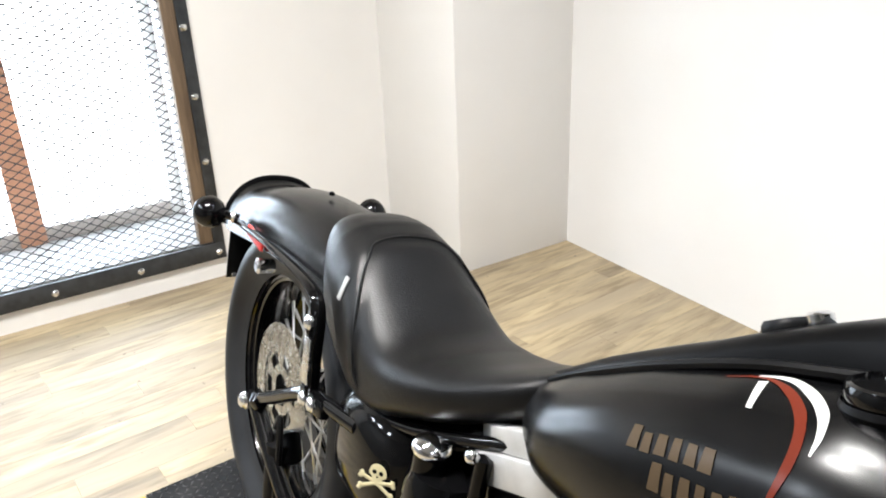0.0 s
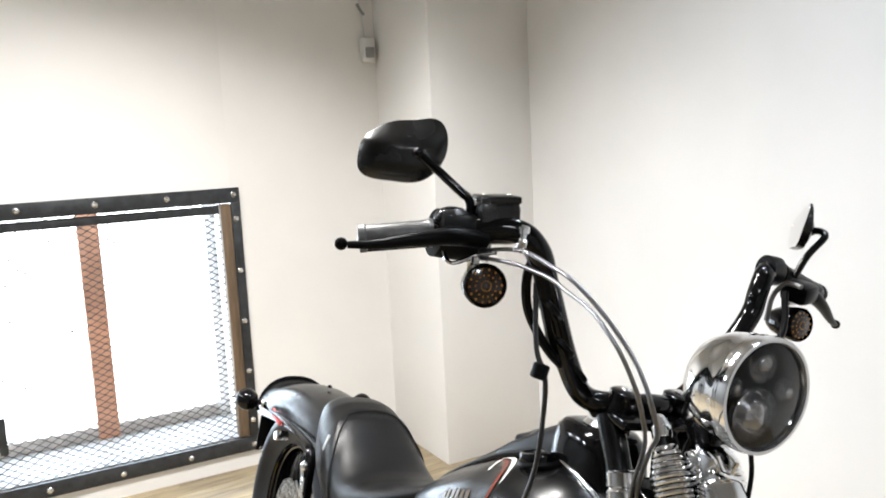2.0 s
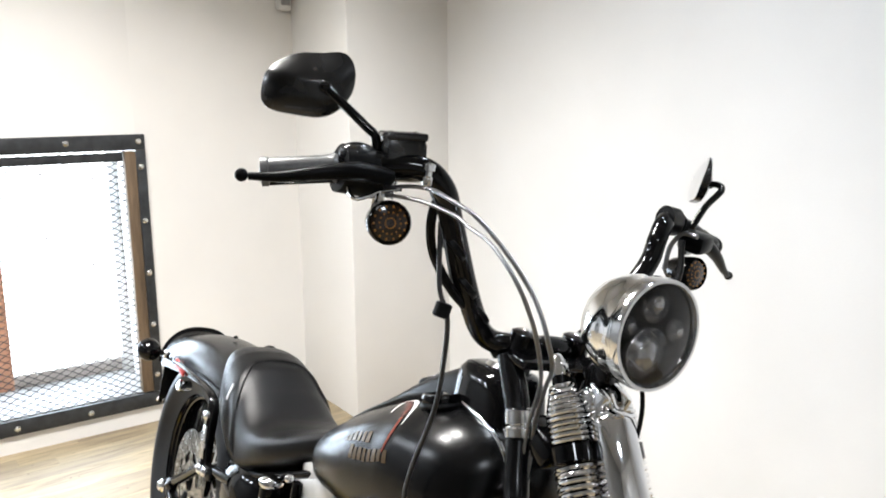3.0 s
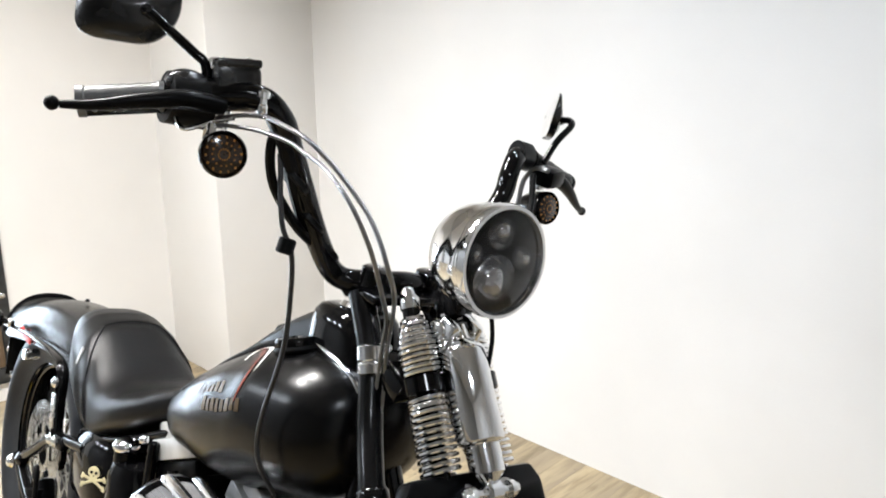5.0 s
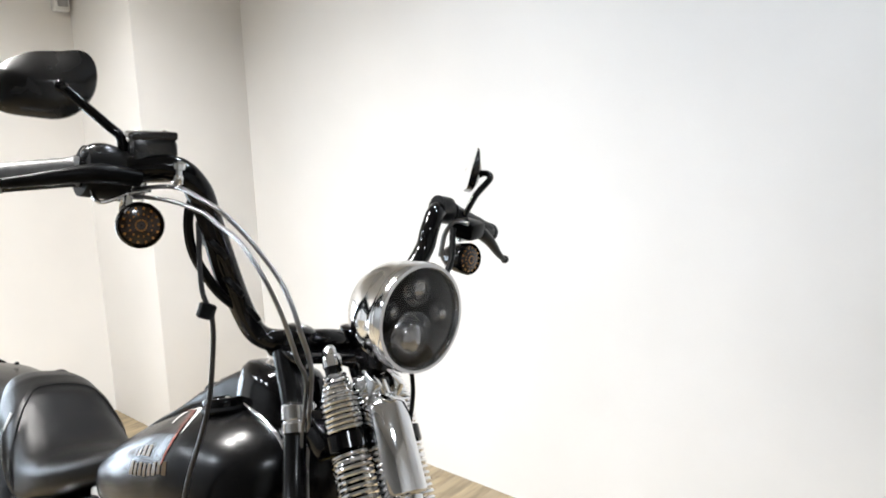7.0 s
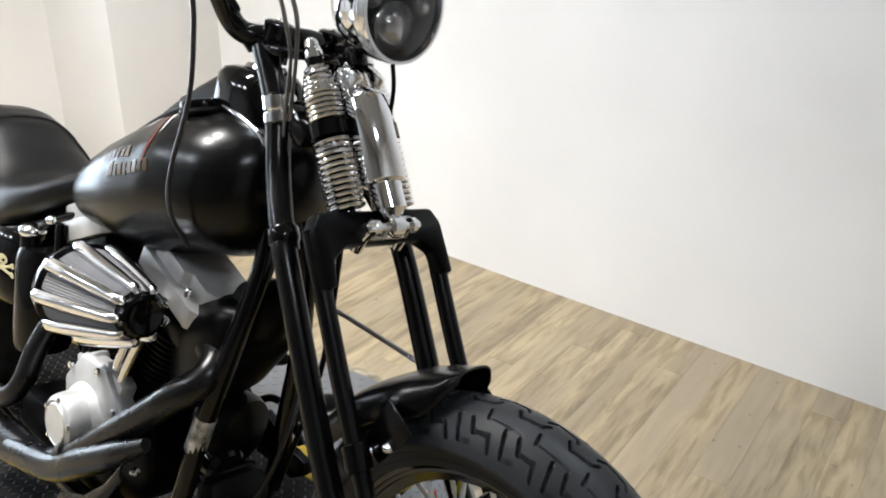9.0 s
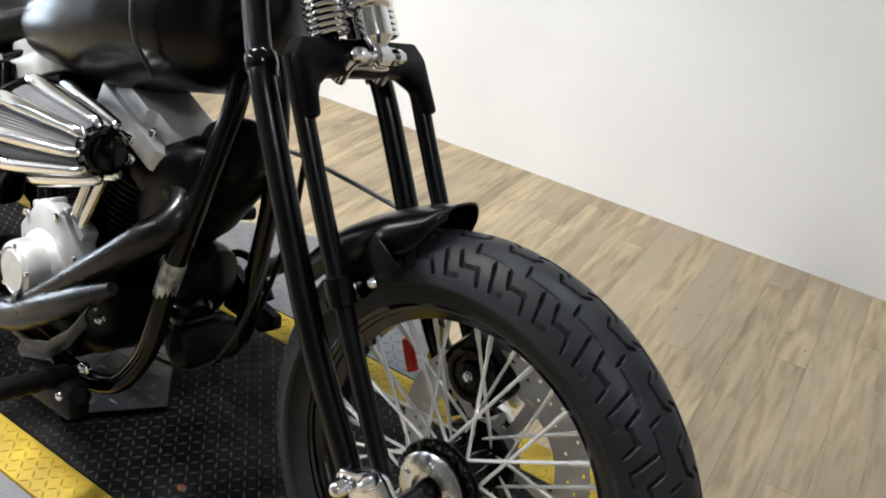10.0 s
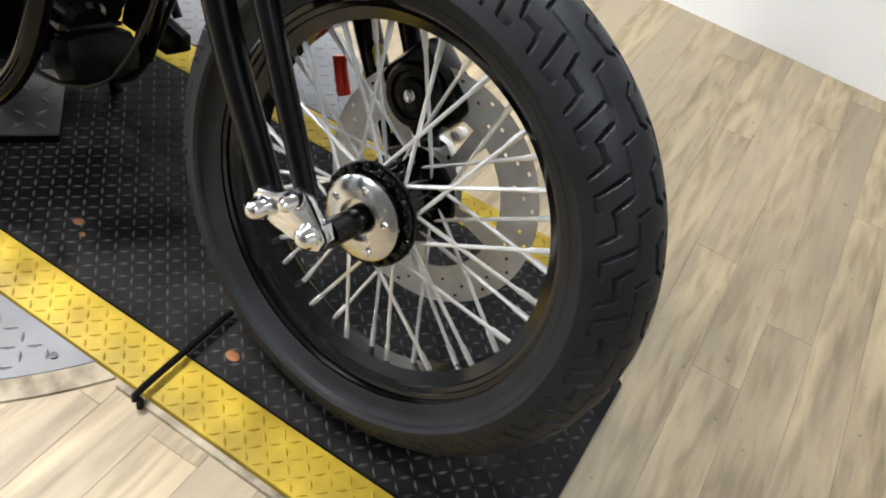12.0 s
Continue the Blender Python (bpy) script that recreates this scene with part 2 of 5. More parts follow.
class Shape:
    """Points and faces of one mesh."""

    def __init__(self):
        self.v, self.f = [], []

    def add(self, v, f):
        n = len(self.v)
        self.v += [tuple(p) for p in v]
        self.f += [tuple(i + n for i in q) for q in f]
        return self

    def moved(self, m):
        self.v = [tuple(m @ Vector(p)) for p in self.v]
        return self

    def join(self, other, m=None):
        return self.add([m @ Vector(p) for p in other.v] if m else other.v, other.f)


def basis(way):
    w = Vector(way).normalized()
    a = Vector((0, 0, 1)) if abs(w.z) < 0.9 else Vector((1, 0, 0))
    u = a.cross(w).normalized()
    return u, w.cross(u), w


def ringfaces(n, seg, closed=True):
    f = []
    for i in range(n - 1):
        for j in range(seg if closed else seg - 1):
            k = (j + 1) % seg
            f.append((i * seg + j, i * seg + k, (i + 1) * seg + k, (i + 1) * seg + j))
    return f


def lathe(at, way, profile, seg=32, caps=True):
    """Turns rows of (radius, height along way) round an axis."""
    u, w2, w = basis(way)
    at = Vector(at)
    v = [at + w * h + (u * math.cos(a) + w2 * math.sin(a)) * r for r, h in profile for a in (2 * math.pi * j / seg for j in range(seg))]
    f = ringfaces(len(profile), seg)
    if caps:
        f += [tuple(range(seg))[::-1], tuple(range((len(profile) - 1) * seg, len(profile) * seg))]
    return Shape().add(v, f)


def curve_points(pts, per=6):
    """A smooth line through the points (Catmull-Rom)."""
    p = [Vector(q) for q in pts]
    if len(p) < 3 or per < 2:
        return p
    p = [2 * p[0] - p[1], *p, 2 * p[-1] - p[-2]]
    out = []
    for i in range(1, len(p) - 2):
        a, b, c, d = p[i - 1 : i + 3]
        for k in range(per):
            t = k / per
            out.append(0.5 * (2 * b + (c - a) * t + (2 * a - 5 * b + 4 * c - d) * t * t + (3 * b - a - 3 * c + d) * t**3))
    return [*out, p[-2]]


def tube(pts, r, seg=12, per=6, caps=True, flat=1.0):
    """A round bar along a line; r is one radius or one for each point."""
    line = curve_points(pts, per)
    n = len(line)
    rs = [r] * n if isinstance(r, (int, float)) else [float(x) for x in np.interp(np.linspace(0, 1, n), np.linspace(0, 1, len(r)), r)]
    v = []
    u = None
    for i, p in enumerate(line):
        w = (line[min(i + 1, n - 1)] - line[max(i - 1, 0)]).normalized()
        if u is None:
            u = basis(w)[0]
        u = (u - w * u.dot(w)).normalized()
        s = w.cross(u)
        v += [p + (u * math.cos(a) + s * flat * math.sin(a)) * rs[i] for a in (2 * math.pi * j / seg for j in range(seg))]
    f = ringfaces(n, seg)
    if caps:
        f += [tuple(range(seg))[::-1], tuple(range((n - 1) * seg, n * seg))]
    return Shape().add(v, f)


def box(size, at=(0, 0, 0), bevel=0.0, m=None):
    bm = bmesh.new()
    bmesh.ops.create_cube(bm, size=1)
    bmesh.ops.scale(bm, vec=size, verts=bm.verts)
    if bevel:
        bmesh.ops.bevel(bm, geom=bm.edges[:], offset=bevel, segments=2, affect="EDGES", profile=0.5)
    bm.verts.index_update()
    t = Matrix.Translation(at) @ (m or Matrix())
    s = Shape().add([t @ q.co for q in bm.verts], [[q.index for q in g.verts] for g in bm.faces])
    bm.free()
    return s


def slab(outline, depth, bevel=0.0, m=None):
    """A flat outline (x, y) raised by depth, with softened edges."""
    bm = bmesh.new()
    face = bm.faces.new([bm.verts.new((x, y, 0)) for x, y in outline])
    got = bmesh.ops.extrude_face_region(bm, geom=[face])
    bmesh.ops.translate(bm, vec=(0, 0, depth), verts=[g for g in got["geom"] if isinstance(g, bmesh.types.BMVert)])
    bmesh.ops.recalc_face_normals(bm, faces=bm.faces)
    if bevel:
        bmesh.ops.bevel(bm, geom=bm.edges[:], offset=bevel, segments=2, affect="EDGES", profile=0.5)
    bm.verts.index_update()
    s = Shape().add([(m @ q.co if m else q.co) for q in bm.verts], [[q.index for q in g.verts] for g in bm.faces])
    bm.free()
    return s


def ball(at, r, scale=(1, 1, 1), seg=20, rings=12):
    rows = [(r * math.sin(math.pi * i / rings), -r * math.cos(math.pi * i / rings)) for i in range(rings + 1)]
    rows[0], rows[-1] = (r * 0.01, rows[0][1]), (r * 0.01, rows[-1][1])
    s = lathe((0, 0, 0), (0, 0, 1), rows, seg)
    return s.moved(Matrix.Translation(at) @ Matrix.Diagonal((*scale, 1)))


def loft(rings, closed=True, caps=True):
    seg = len(rings[0])
    f = ringfaces(len(rings), seg, closed)
    if caps and closed:
        f += [tuple(range(seg))[::-1], tuple(range((len(rings) - 1) * seg, len(rings) * seg))]
    return Shape().add([p for r in rings for p in r], f)


def mesh_of(name, shape, material, angle=38):
    me = bpy.data.meshes.new(name)
    me.from_pydata(shape.v, [], shape.f)
    bm = bmesh.new()
    bm.from_mesh(me)
    bmesh.ops.recalc_face_normals(bm, faces=bm.faces)
    bm.to_mesh(me)
    bm.free()
    me.materials.append(material)
    me.shade_smooth()
    me.set_sharp_from_angle(angle=radians(angle))
    return me


def part(name, shape, material, parent=None, label="", at=None, angle=38):
    ob = new(name, mesh_of(name, shape, material, angle))
    ob.parent = parent
    if at is not None:
        ob.matrix_local = at
    return tagged(ob, label)


def again(ob, at, parent=None):
    """One more object on the same mesh."""
    o = new(ob.name.split(".")[0], ob.data)
    o.parent = parent or ob.parent
    o.matrix_local = at
    if ob.get("label"):
        o["label"] = ob["label"]
    return o


def thing(name, label, category, at=None, group="", kind=""):
    ob = new(name)
    if at is not None:
        ob.matrix_world = at
    return tagged(ob, label, category, group, kind)


def turn(way, at=(0, 0, 0)):
    """A pose whose z axis points along way."""
    u, s, w = basis(way)
    m = Matrix((u, s, w)).transposed().to_4x4()
    m.translation = at
    return m


def hexagon(at, way, r, h):
    return lathe(at, way, [(r * 0.85, 0), (r, h * 0.1), (r, h * 0.8), (r * 0.8, h)], 6)


def acorn(at, way, r, h):
    return lathe(at, way, [(r, 0), (r, h * 0.45), (r * 0.86, h * 0.55), (r * 0.75, h * 0.8), (r * 0.4, h * 0.97), (r * 0.05, h)], 16)


# ---- the room ----


def block(name, lo, hi, material, label, kind="structure", bevel=0.0):
    size = [b - a for a, b in zip(lo, hi)]
    mid = [(a + b) / 2 for a, b in zip(lo, hi)]
    return tagged(part(name, box(size, (0, 0, 0), bevel), material, None, label, Matrix.Translation(mid)), kind=kind)


floor = block("floor", (WESTX, SOUTHY - 0.1, FLOOR - 0.12), (EASTX + 0.1, WY + 0.1, FLOOR - 0.004), JOINT, "weathered oak plank floor with dark narrow joints")
block("wall_north", (-1.7, WY, FLOOR - 0.004), (EASTX, WY + 0.12, CEIL), WALL, "plain white painted wall, slightly scuffed")
block("wall_column", (WX - 0.02, COLY, FLOOR - 0.004), (COLX, WY + 0.02, CEIL), WARMLITWALL, "white boxed column in the corner of the room", bevel=0.004)
block("wall_east", (EASTX, SOUTHY, FLOOR - 0.004), (EASTX + 0.12, WY + 0.12, CEIL), WALL, "plain white painted wall")
block("wall_south", (WESTX, SOUTHY - 0.12, FLOOR - 0.004), (EASTX, SOUTHY, CEIL), GREYWALL, "plain dark grey painted wall")
block("wall_passage", (WESTX - 0.12, SOUTHY, FLOOR - 0.004), (WESTX, WEND, CEIL), WALL, "plain white painted wall beyond the corner")
block("ceiling", (WESTX - 0.12, SOUTHY - 0.12, CEIL), (EASTX + 0.12, WY + 0.12, CEIL + 0.1), CEILM, "plain dark grey ceiling")
# The wall with the window: solid pieces round the opening.
WY0, WY1, WZ0, WZ1, DEEP = -0.862, 0.168, 0.11, 1.15, 0.40
wall_west = thing("wall_west", "white painted thick wall with a low square window", "wall", kind="structure")
for lo, hi in (
    ((WX - DEEP, WEND, FLOOR - 0.004), (WX, WY0, CEIL)),
    ((WX - DEEP, WY1, FLOOR - 0.004), (WX, WY + 0.1, CEIL)),
    ((WX - DEEP, WY0, WZ1), (WX, WY1, CEIL)),
    ((WX - DEEP, WY0, FLOOR - 0.004), (WX, WY1, WZ0)),
):
    size, mid = [b - a for a, b in zip(lo, hi)], [(a + b) / 2 for a, b in zip(lo, hi)]
    part("wall_piece", box(size), WARMLITWALL, wall_west, "", Matrix.Translation(mid))
block("wall_return", (WESTX, WEND + 0.002, FLOOR - 0.004), (WX - DEEP, WEND + 0.12, CEIL), WALL, "white painted wall end beside the window")

# Window: iron frame with bolts, expanded mesh, latches, brown mullion, bright day behind.
window = thing("window_1", "low square window behind a bolted iron frame and expanded steel mesh", "window", pose(WX, 0, 0), kind="structure")
FY0, FY1, FZ0, FZ1, FW = -0.897, 0.199, 0.073, 1.185, 0.060
for name, sy, sz, cy, cz in (
    ("top_bar", FY1 - FY0, FW, (FY0 + FY1) / 2, FZ1 - FW / 2),
    ("bottom_bar", FY1 - FY0, FW, (FY0 + FY1) / 2, FZ0 + FW / 2),
    ("side_bar", FW, FZ1 - FZ0 - 2 * FW, FY0 + FW / 2, (FZ0 + FZ1) / 2),
    ("side_bar", FW * 0.62, FZ1 - FZ0 - 2 * FW, FY1 - FW * 0.31, (FZ0 + FZ1) / 2),
):
    part(name, box((0.014, sy, sz), (0.007, 0, 0), 0.002), IRON, window, "dark iron flat bar", Matrix.Translation((0, cy, cz)))
# The mesh sits in a frame of its own, a thin gap inside the outer bars.
part("inner_bar", box((0.012, FY1 - FY0 - 1.62 * FW - 0.055, 0.034), (-0.006, 0, 0), 0.002), IRON, window, "dark inner frame of the mesh panel", Matrix.Translation((0, (FY0 + FW + 0.008 + FY1 - FW * 0.62 - 0.047) / 2, FZ1 - FW - 0.026)))
part("inner_bar", box((0.012, 0.034, FZ1 - FZ0 - 2 * FW - 0.05), (-0.006, 0, 0), 0.002), IRON, window, "dark inner frame of the mesh panel", Matrix.Translation((0, FY0 + FW + 0.025, (FZ0 + FZ1) / 2 - 0.022)))
part("wooden_liner", box((0.05, 0.042, FZ1 - FZ0 - 2 * FW - 0.01), (-0.012, 0, 0), 0.003), BROWNWOOD, window, "rough brown wooden strip", Matrix.Translation((0, FY1 - FW * 0.62 - 0.022, (FZ0 + FZ1) / 2)))
stud = acorn((0, 0, 0), (1, 0, 0), 0.011, 0.010)
first = None
for k in range(5):
    for y, z in ((FY0 + 0.03 + k * (FY1 - FY0 - 0.055) / 4, FZ1 - 0.027), (FY0 + 0.03 + k * (FY1 - FY0 - 0.055) / 4, FZ0 + 0.027), (FY0 + 0.03, FZ0 + 0.027 + (k + 0.5) * 0.213), (FY1 - 0.022, FZ0 + 0.027 + (k + 0.5) * 0.213)):
        if first is None:
            first = part("bolt", stud, BOLT, window, "round steel bolt head", Matrix.Translation((0.014, y, z)))
        else:
            again(first, Matrix.Translation((0.014, y, z)))
# Expanded mesh: zigzag strands that touch in turn.
net = Shape()
my0, my1, mz0, mz1 = FY0 + FW - 0.01, FY1 - FW * 0.62 - 0.03, FZ0 + FW - 0.01, FZ1 - FW + 0.01
cols, rowsn = 22, 76
for r in range(rowsn + 1):
    z = mz0 + (mz1 - mz0) * r / rowsn
    amp = (mz1 - mz0) / rowsn * 0.5
    pts = [(0.0 if k % 2 else -0.003, my0 + (my1 - my0) * k / (2 * cols), z + (amp if (k + r) % 2 else -amp)) for k in range(2 * cols + 1)]
    net.join(tube(pts, 0.0018, 4, 1))
    for k in range(1, 2 * cols):
        if (k + r) % 2:
            p = pts[k]
            net.join(tube([(p[0], p[1] - 0.005, p[2]), (p[0], p[1] + 0.005, p[2])], 0.0027, 4, 1))
part("mesh", net, MESHM, window, "black expanded steel mesh", Matrix.Translation((-0.006, 0, 0)), angle=20)
for nm, z in (("latch", 0.975), ("latch", 0.338)):
    la = part(nm, box((0.006, 0.115, 0.14), (0, 0, 0), 0.002), IRON, window, "dark latch plate with a bright sliding bolt", Matrix.Translation((0.004, FY0 + FW + 0.055, z)))
    part("barrel", box((0.016, 0.05, 0.045), (0, 0, 0), 0.003), BOLT, la, "bright steel barrel", Matrix.Translation((0.012, -0.052, -0.01)))
    part("sliding_bolt", tube([(0.026, -0.115, -0.008), (0.026, 0.0, -0.008), (0.026, 0.022, -0.014), (0.026, 0.026, -0.07)], 0.0055, 8, 4), BOLT, la, "bright steel rod with a bent handle")
part("stay_rod", tube([(0.024, FY0 + 0.052, FZ1 - 0.07), (0.024, FY0 + 0.056, FZ0 + 0.05)], 0.005, 8, 1), BOLT, window, "thin steel rod")
part("window_frame", box((0.05, 0.085, WZ1 - WZ0), (0, 0, 0), 0.004), MULLION, window, "brown painted mullion", Matrix.Translation((-DEEP + 0.036, -0.348, (WZ0 + WZ1) / 2)))
for y in (WY0 + 0.02, WY1 - 0.02):
    part("window_jamb", box((0.05, 0.04, WZ1 - WZ0), (0, 0, 0), 0.004), PAPER, window, "white window jamb", Matrix.Translation((-DEEP + 0.03, y, (WZ0 + WZ1) / 2)))
part("bottom_rail", box((0.05, WY1 - WY0 - 0.09, 0.055), (0, 0, 0), 0.004), RAILM, window, "grey brown bottom rail", Matrix.Translation((-DEEP + 0.03, (WY0 + WY1) / 2, WZ0 + 0.055)))
part("window_sill", box((DEEP - 0.02, WY1 - WY0 - 0.004, 0.03), (0, 0, 0), 0.004), GREYM, window, "grey dusty window sill", Matrix.Translation((-DEEP / 2, (WY0 + WY1) / 2, WZ0 + 0.012)))
pane = part("pane", box((0.004, WY1 - WY0 - 0.08, WZ1 - WZ0 - 0.03)), PANE, window, "clear glass pane", Matrix.Translation((-DEEP + 0.02, (WY0 + WY1) / 2, (WZ0 + WZ1) / 2 + 0.012)))
pane.visible_shadow = False
back = part("backdrop", box((0.02, 1.2, 1.3)), OUTSIDE, None, "bright overcast day outside the window", Matrix.Translation((-1.92, -0.345, 0.66)))
tagged(back, kind="structure")

# Motion detector on the wall, and ceiling downlights.
det = thing("motion_detector", "small white plastic motion detector high on the wall", "detector", pose(WX, 0.805, 1.735))
part("housing", box((0.045, 0.062, 0.105), (0.0225, 0, 0), 0.012), PAPER, det)
part("lens", box((0.012, 0.040, 0.045), (0.045, 0, -0.012), 0.005), GREYM, det, "pale grey lens")
part("cable", tube([(0.006, -0.004, 0.05), (0.006, -0.008, 0.10), (0.006, -0.014, 0.16), (0.008, -0.022, 0.21), (0.006, -0.012, 0.30), (0.006, -0.010, 1.0)], 0.0035, 8, 4), PAPER, det, "thin white cable up the wall")
part("cable_clip", tube([(0.012, -0.004, 0.150), (0.014, -0.018, 0.165), (0.012, -0.034, 0.195)], 0.006, 8, 3), GREYM, det, "small grey cable clip")
# Unseen fittings for all lamps, the two added wall brighteners included.
for lx, ly, _, wide, _, _ in LAMP_SPOTS:
    dl = thing("downlight", "unseen round white recessed ceiling downlight, switched on", "lamp", pose(lx, ly, CEIL), group="ceiling downlights")
    dl.scale = (wide / 0.17, wide / 0.17, 1)
    part("ring", lathe((0, 0, 0), (0, 0, -1), [(0.11, 0), (0.11, 0.006), (0.085, 0.012), (0.085, 0.0)], 32, False), PAPER, dl)
    part("diffuser", lathe((0, 0, -0.004), (0, 0, -1), [(0.084, 0), (0.084, 0.002), (0.01, 0.003)], 32), LAMPGLOW, dl, "glowing diffuser")

# ---- the lift ----
DECKZ = 0.010
lift = thing("motorcycle_lift", "low lift platform of dark tread plate with yellow painted edges", "lift", pose(0.85, -0.0335, DECKZ, 0, 0, 3.0))
LX0, LX1, LY0, LY1, STRIPE = -1.14, 1.105, -0.315, 0.305, 0.077
part("platform", slab([(LX0, LY0 + STRIPE), (LX1, LY0 + STRIPE), (LX1, 0.10), (LX1 - 0.12, LY1 - STRIPE), (LX0, LY1 - STRIPE)], 0.03, 0.0, pose(0, 0, -0.03)), DECK, lift, "dark worn tread plate")
for y0, y1 in ((LY0, LY0 + STRIPE - 0.002), (LY1 - STRIPE + 0.002, LY1)):
    xe = LX1 if y0 < 0 else LX1 - 0.13
    part("edge_plate", box((xe - LX0, y1 - y0, 0.031), ((LX0 + xe) / 2, (y0 + y1) / 2, -0.0155), 0.003), DECKY, lift, "yellow painted tread plate edge")
lug = Shape().add([(-0.5, 0, 0), (0, -0.14, 0), (0.5, 0, 0), (0, 0.14, 0), (-0.3, 0, 0.1), (0.3, 0, 0.1)], [(0, 1, 4), (1, 5, 4), (1, 2, 5), (2, 3, 5), (3, 4, 5), (3, 0, 4)])


def lugs(x0, x1, y0, y1, keep=lambda x, y: True, z=0.0, pitch=0.0172, size=0.0168):
    s = Shape()
    i = 0
    x = x0 + pitch / 2
    while x < x1 - pitch / 3:
        j = 0
        y = y0 + pitch / 2
        while y < y1 - pitch / 3:
            if keep(x, y):
                s.join(lug, pose(x, y, z, 0, 0, 45 if (i + j) % 2 else -45) @ Matrix.Diagonal((size, size, 0.017, 1)))
            y += pitch
            j += 1
        x += pitch
        i += 1
    return s


tagged(part("tread", lugs(LX0, LX1, LY0 + STRIPE, LY1 - STRIPE, lambda x, y: x + max(0, y - 0.10) * 1.05 < LX1 - 0.01), DECKLUG, lift, "raised tread lugs, dark"), kind="stuff")
for y0, y1 in ((LY0, LY0 + STRIPE), (LY1 - STRIPE, LY1)):
    tagged(part("tread", lugs(LX0, LX1 if y0 < 0 else LX1 - 0.13, y0, y1), DECKY, lift, "raised tread lugs, yellow"), kind="stuff")


def side_plate(sign, radius, label):
    """The part of a round turntable plate that shows beside the platform, with a sloping beige ring round it."""
    edge = LY0 - 0.003 if sign < 0 else LY1 + 0.003
    turn = math.asin(abs(edge) / radius)
    arc = [turn + (math.pi - 2 * turn) * k / 40 for k in range(41)]
    out = [(radius * math.cos(a), sign * radius * math.sin(a)) for a in arc]
    o = part("side_plate", slab(out if sign > 0 else out[::-1], 0.03, 0.0, pose(0, 0, -0.031)), PLATE, lift, label)
    rim = []
    for k in range(41):
        low = math.asin(abs(edge) / (radius + 0.032))
        a0, a1 = arc[k], low + (math.pi - 2 * low) * k / 40
        for r, a, z in ((radius + 0.001, a0, -0.0015), (radius + 0.004, a0, -0.0018), (radius + 0.030, a1, -0.0065), (radius + 0.032, a1, -0.012)):
            rim.append((r * math.cos(a), sign * r * math.sin(a), z))
    part("rim", loft([rim[4 * k : 4 * k + 4] for k in range(41)], closed=False, caps=False), STONE, o, "beige ring round the side wing")
    lo, hi = sorted((edge, sign * radius))
    tagged(part("side_tread", lugs(-radius, radius, lo, hi, lambda x, y: math.hypot(x, y) < radius - 0.014, -0.001, 0.0225, 0.0205), PLATE, o, "raised tread lugs, silver"), kind="stuff")
    part("bolt_hole", lathe((0.471, sign * 0.344, 0.0), (0, 0, 1), [(0.0055, 0.0), (0.0055, 0.0015), (0.002, 0.0018)], 12), IRON, o, "small dark screw head")
    return o


part("edge_trim", box((LX1 - 0.56, 0.011, 0.012), ((LX1 + 0.56) / 2, LY0 - 0.007, -0.0095), 0.004), STONE, lift, "worn beige edge strip along the platform")
side_plate(-1, 0.606, "silver tread plate side wing with a rounded end")
side_plate(1, 0.606, "silver tread plate side wing with a rounded end")
for rx, ry, size in ((0.646, -0.204, 0.010), (0.306, -0.160, 0.009), (0.33, -0.175, 0.005)):
    blot = lathe((0, 0, 0), (0, 0, 1), [(size, 0.0), (size * 0.9, 0.0006), (size * 0.2, 0.0008)], 9)
    part("rust_stain", blot, RUST, lift, "orange rust spot", pose(rx, ry, 0.0004) @ Matrix.Diagonal((1.1, 0.8, 1, 1)))
part("hinge_pin", tube([(0.60, LY0 + 0.16, 0.012), (0.60, LY0 - 0.004, 0.012), (0.605, LY0 - 0.012, 0.004), (0.606, LY0 - 0.014, -0.03)], 0.005, 8, 4), PLASTIC, lift, "thin black bent rod across the platform")

jack = thing("jack_pad", "silver tread plate jack pad under the engine", "jack", pose(0.868, -0.092, DECKZ, 0, 0, 48.5))
part("body", box((0.185, 0.18, 0.016), (0, 0, 0.008), 0.002), SATIN, jack)
part("top_plate", box((0.187, 0.182, 0.004), (0, 0, 0.0175), 0.001), PADSTEEL, jack, "dull silver tread plate top")
tagged(part("top_tread", lugs(-0.088, 0.088, -0.085, 0.085, z=0.0195, pitch=0.034, size=0.028), PLATE, jack, "raised silver lugs"), kind="stuff")

# ---- the motorcycle ----
bike = thing("motorcycle", "matt black springer cruiser motorcycle leaning on its side stand", "motorcycle", pose(0.003, -0.089, 0.009, -13.45, 0, -2.55))
FX, FZ, RX, RZ = 1.637, 0.315, 0.0, 0.322


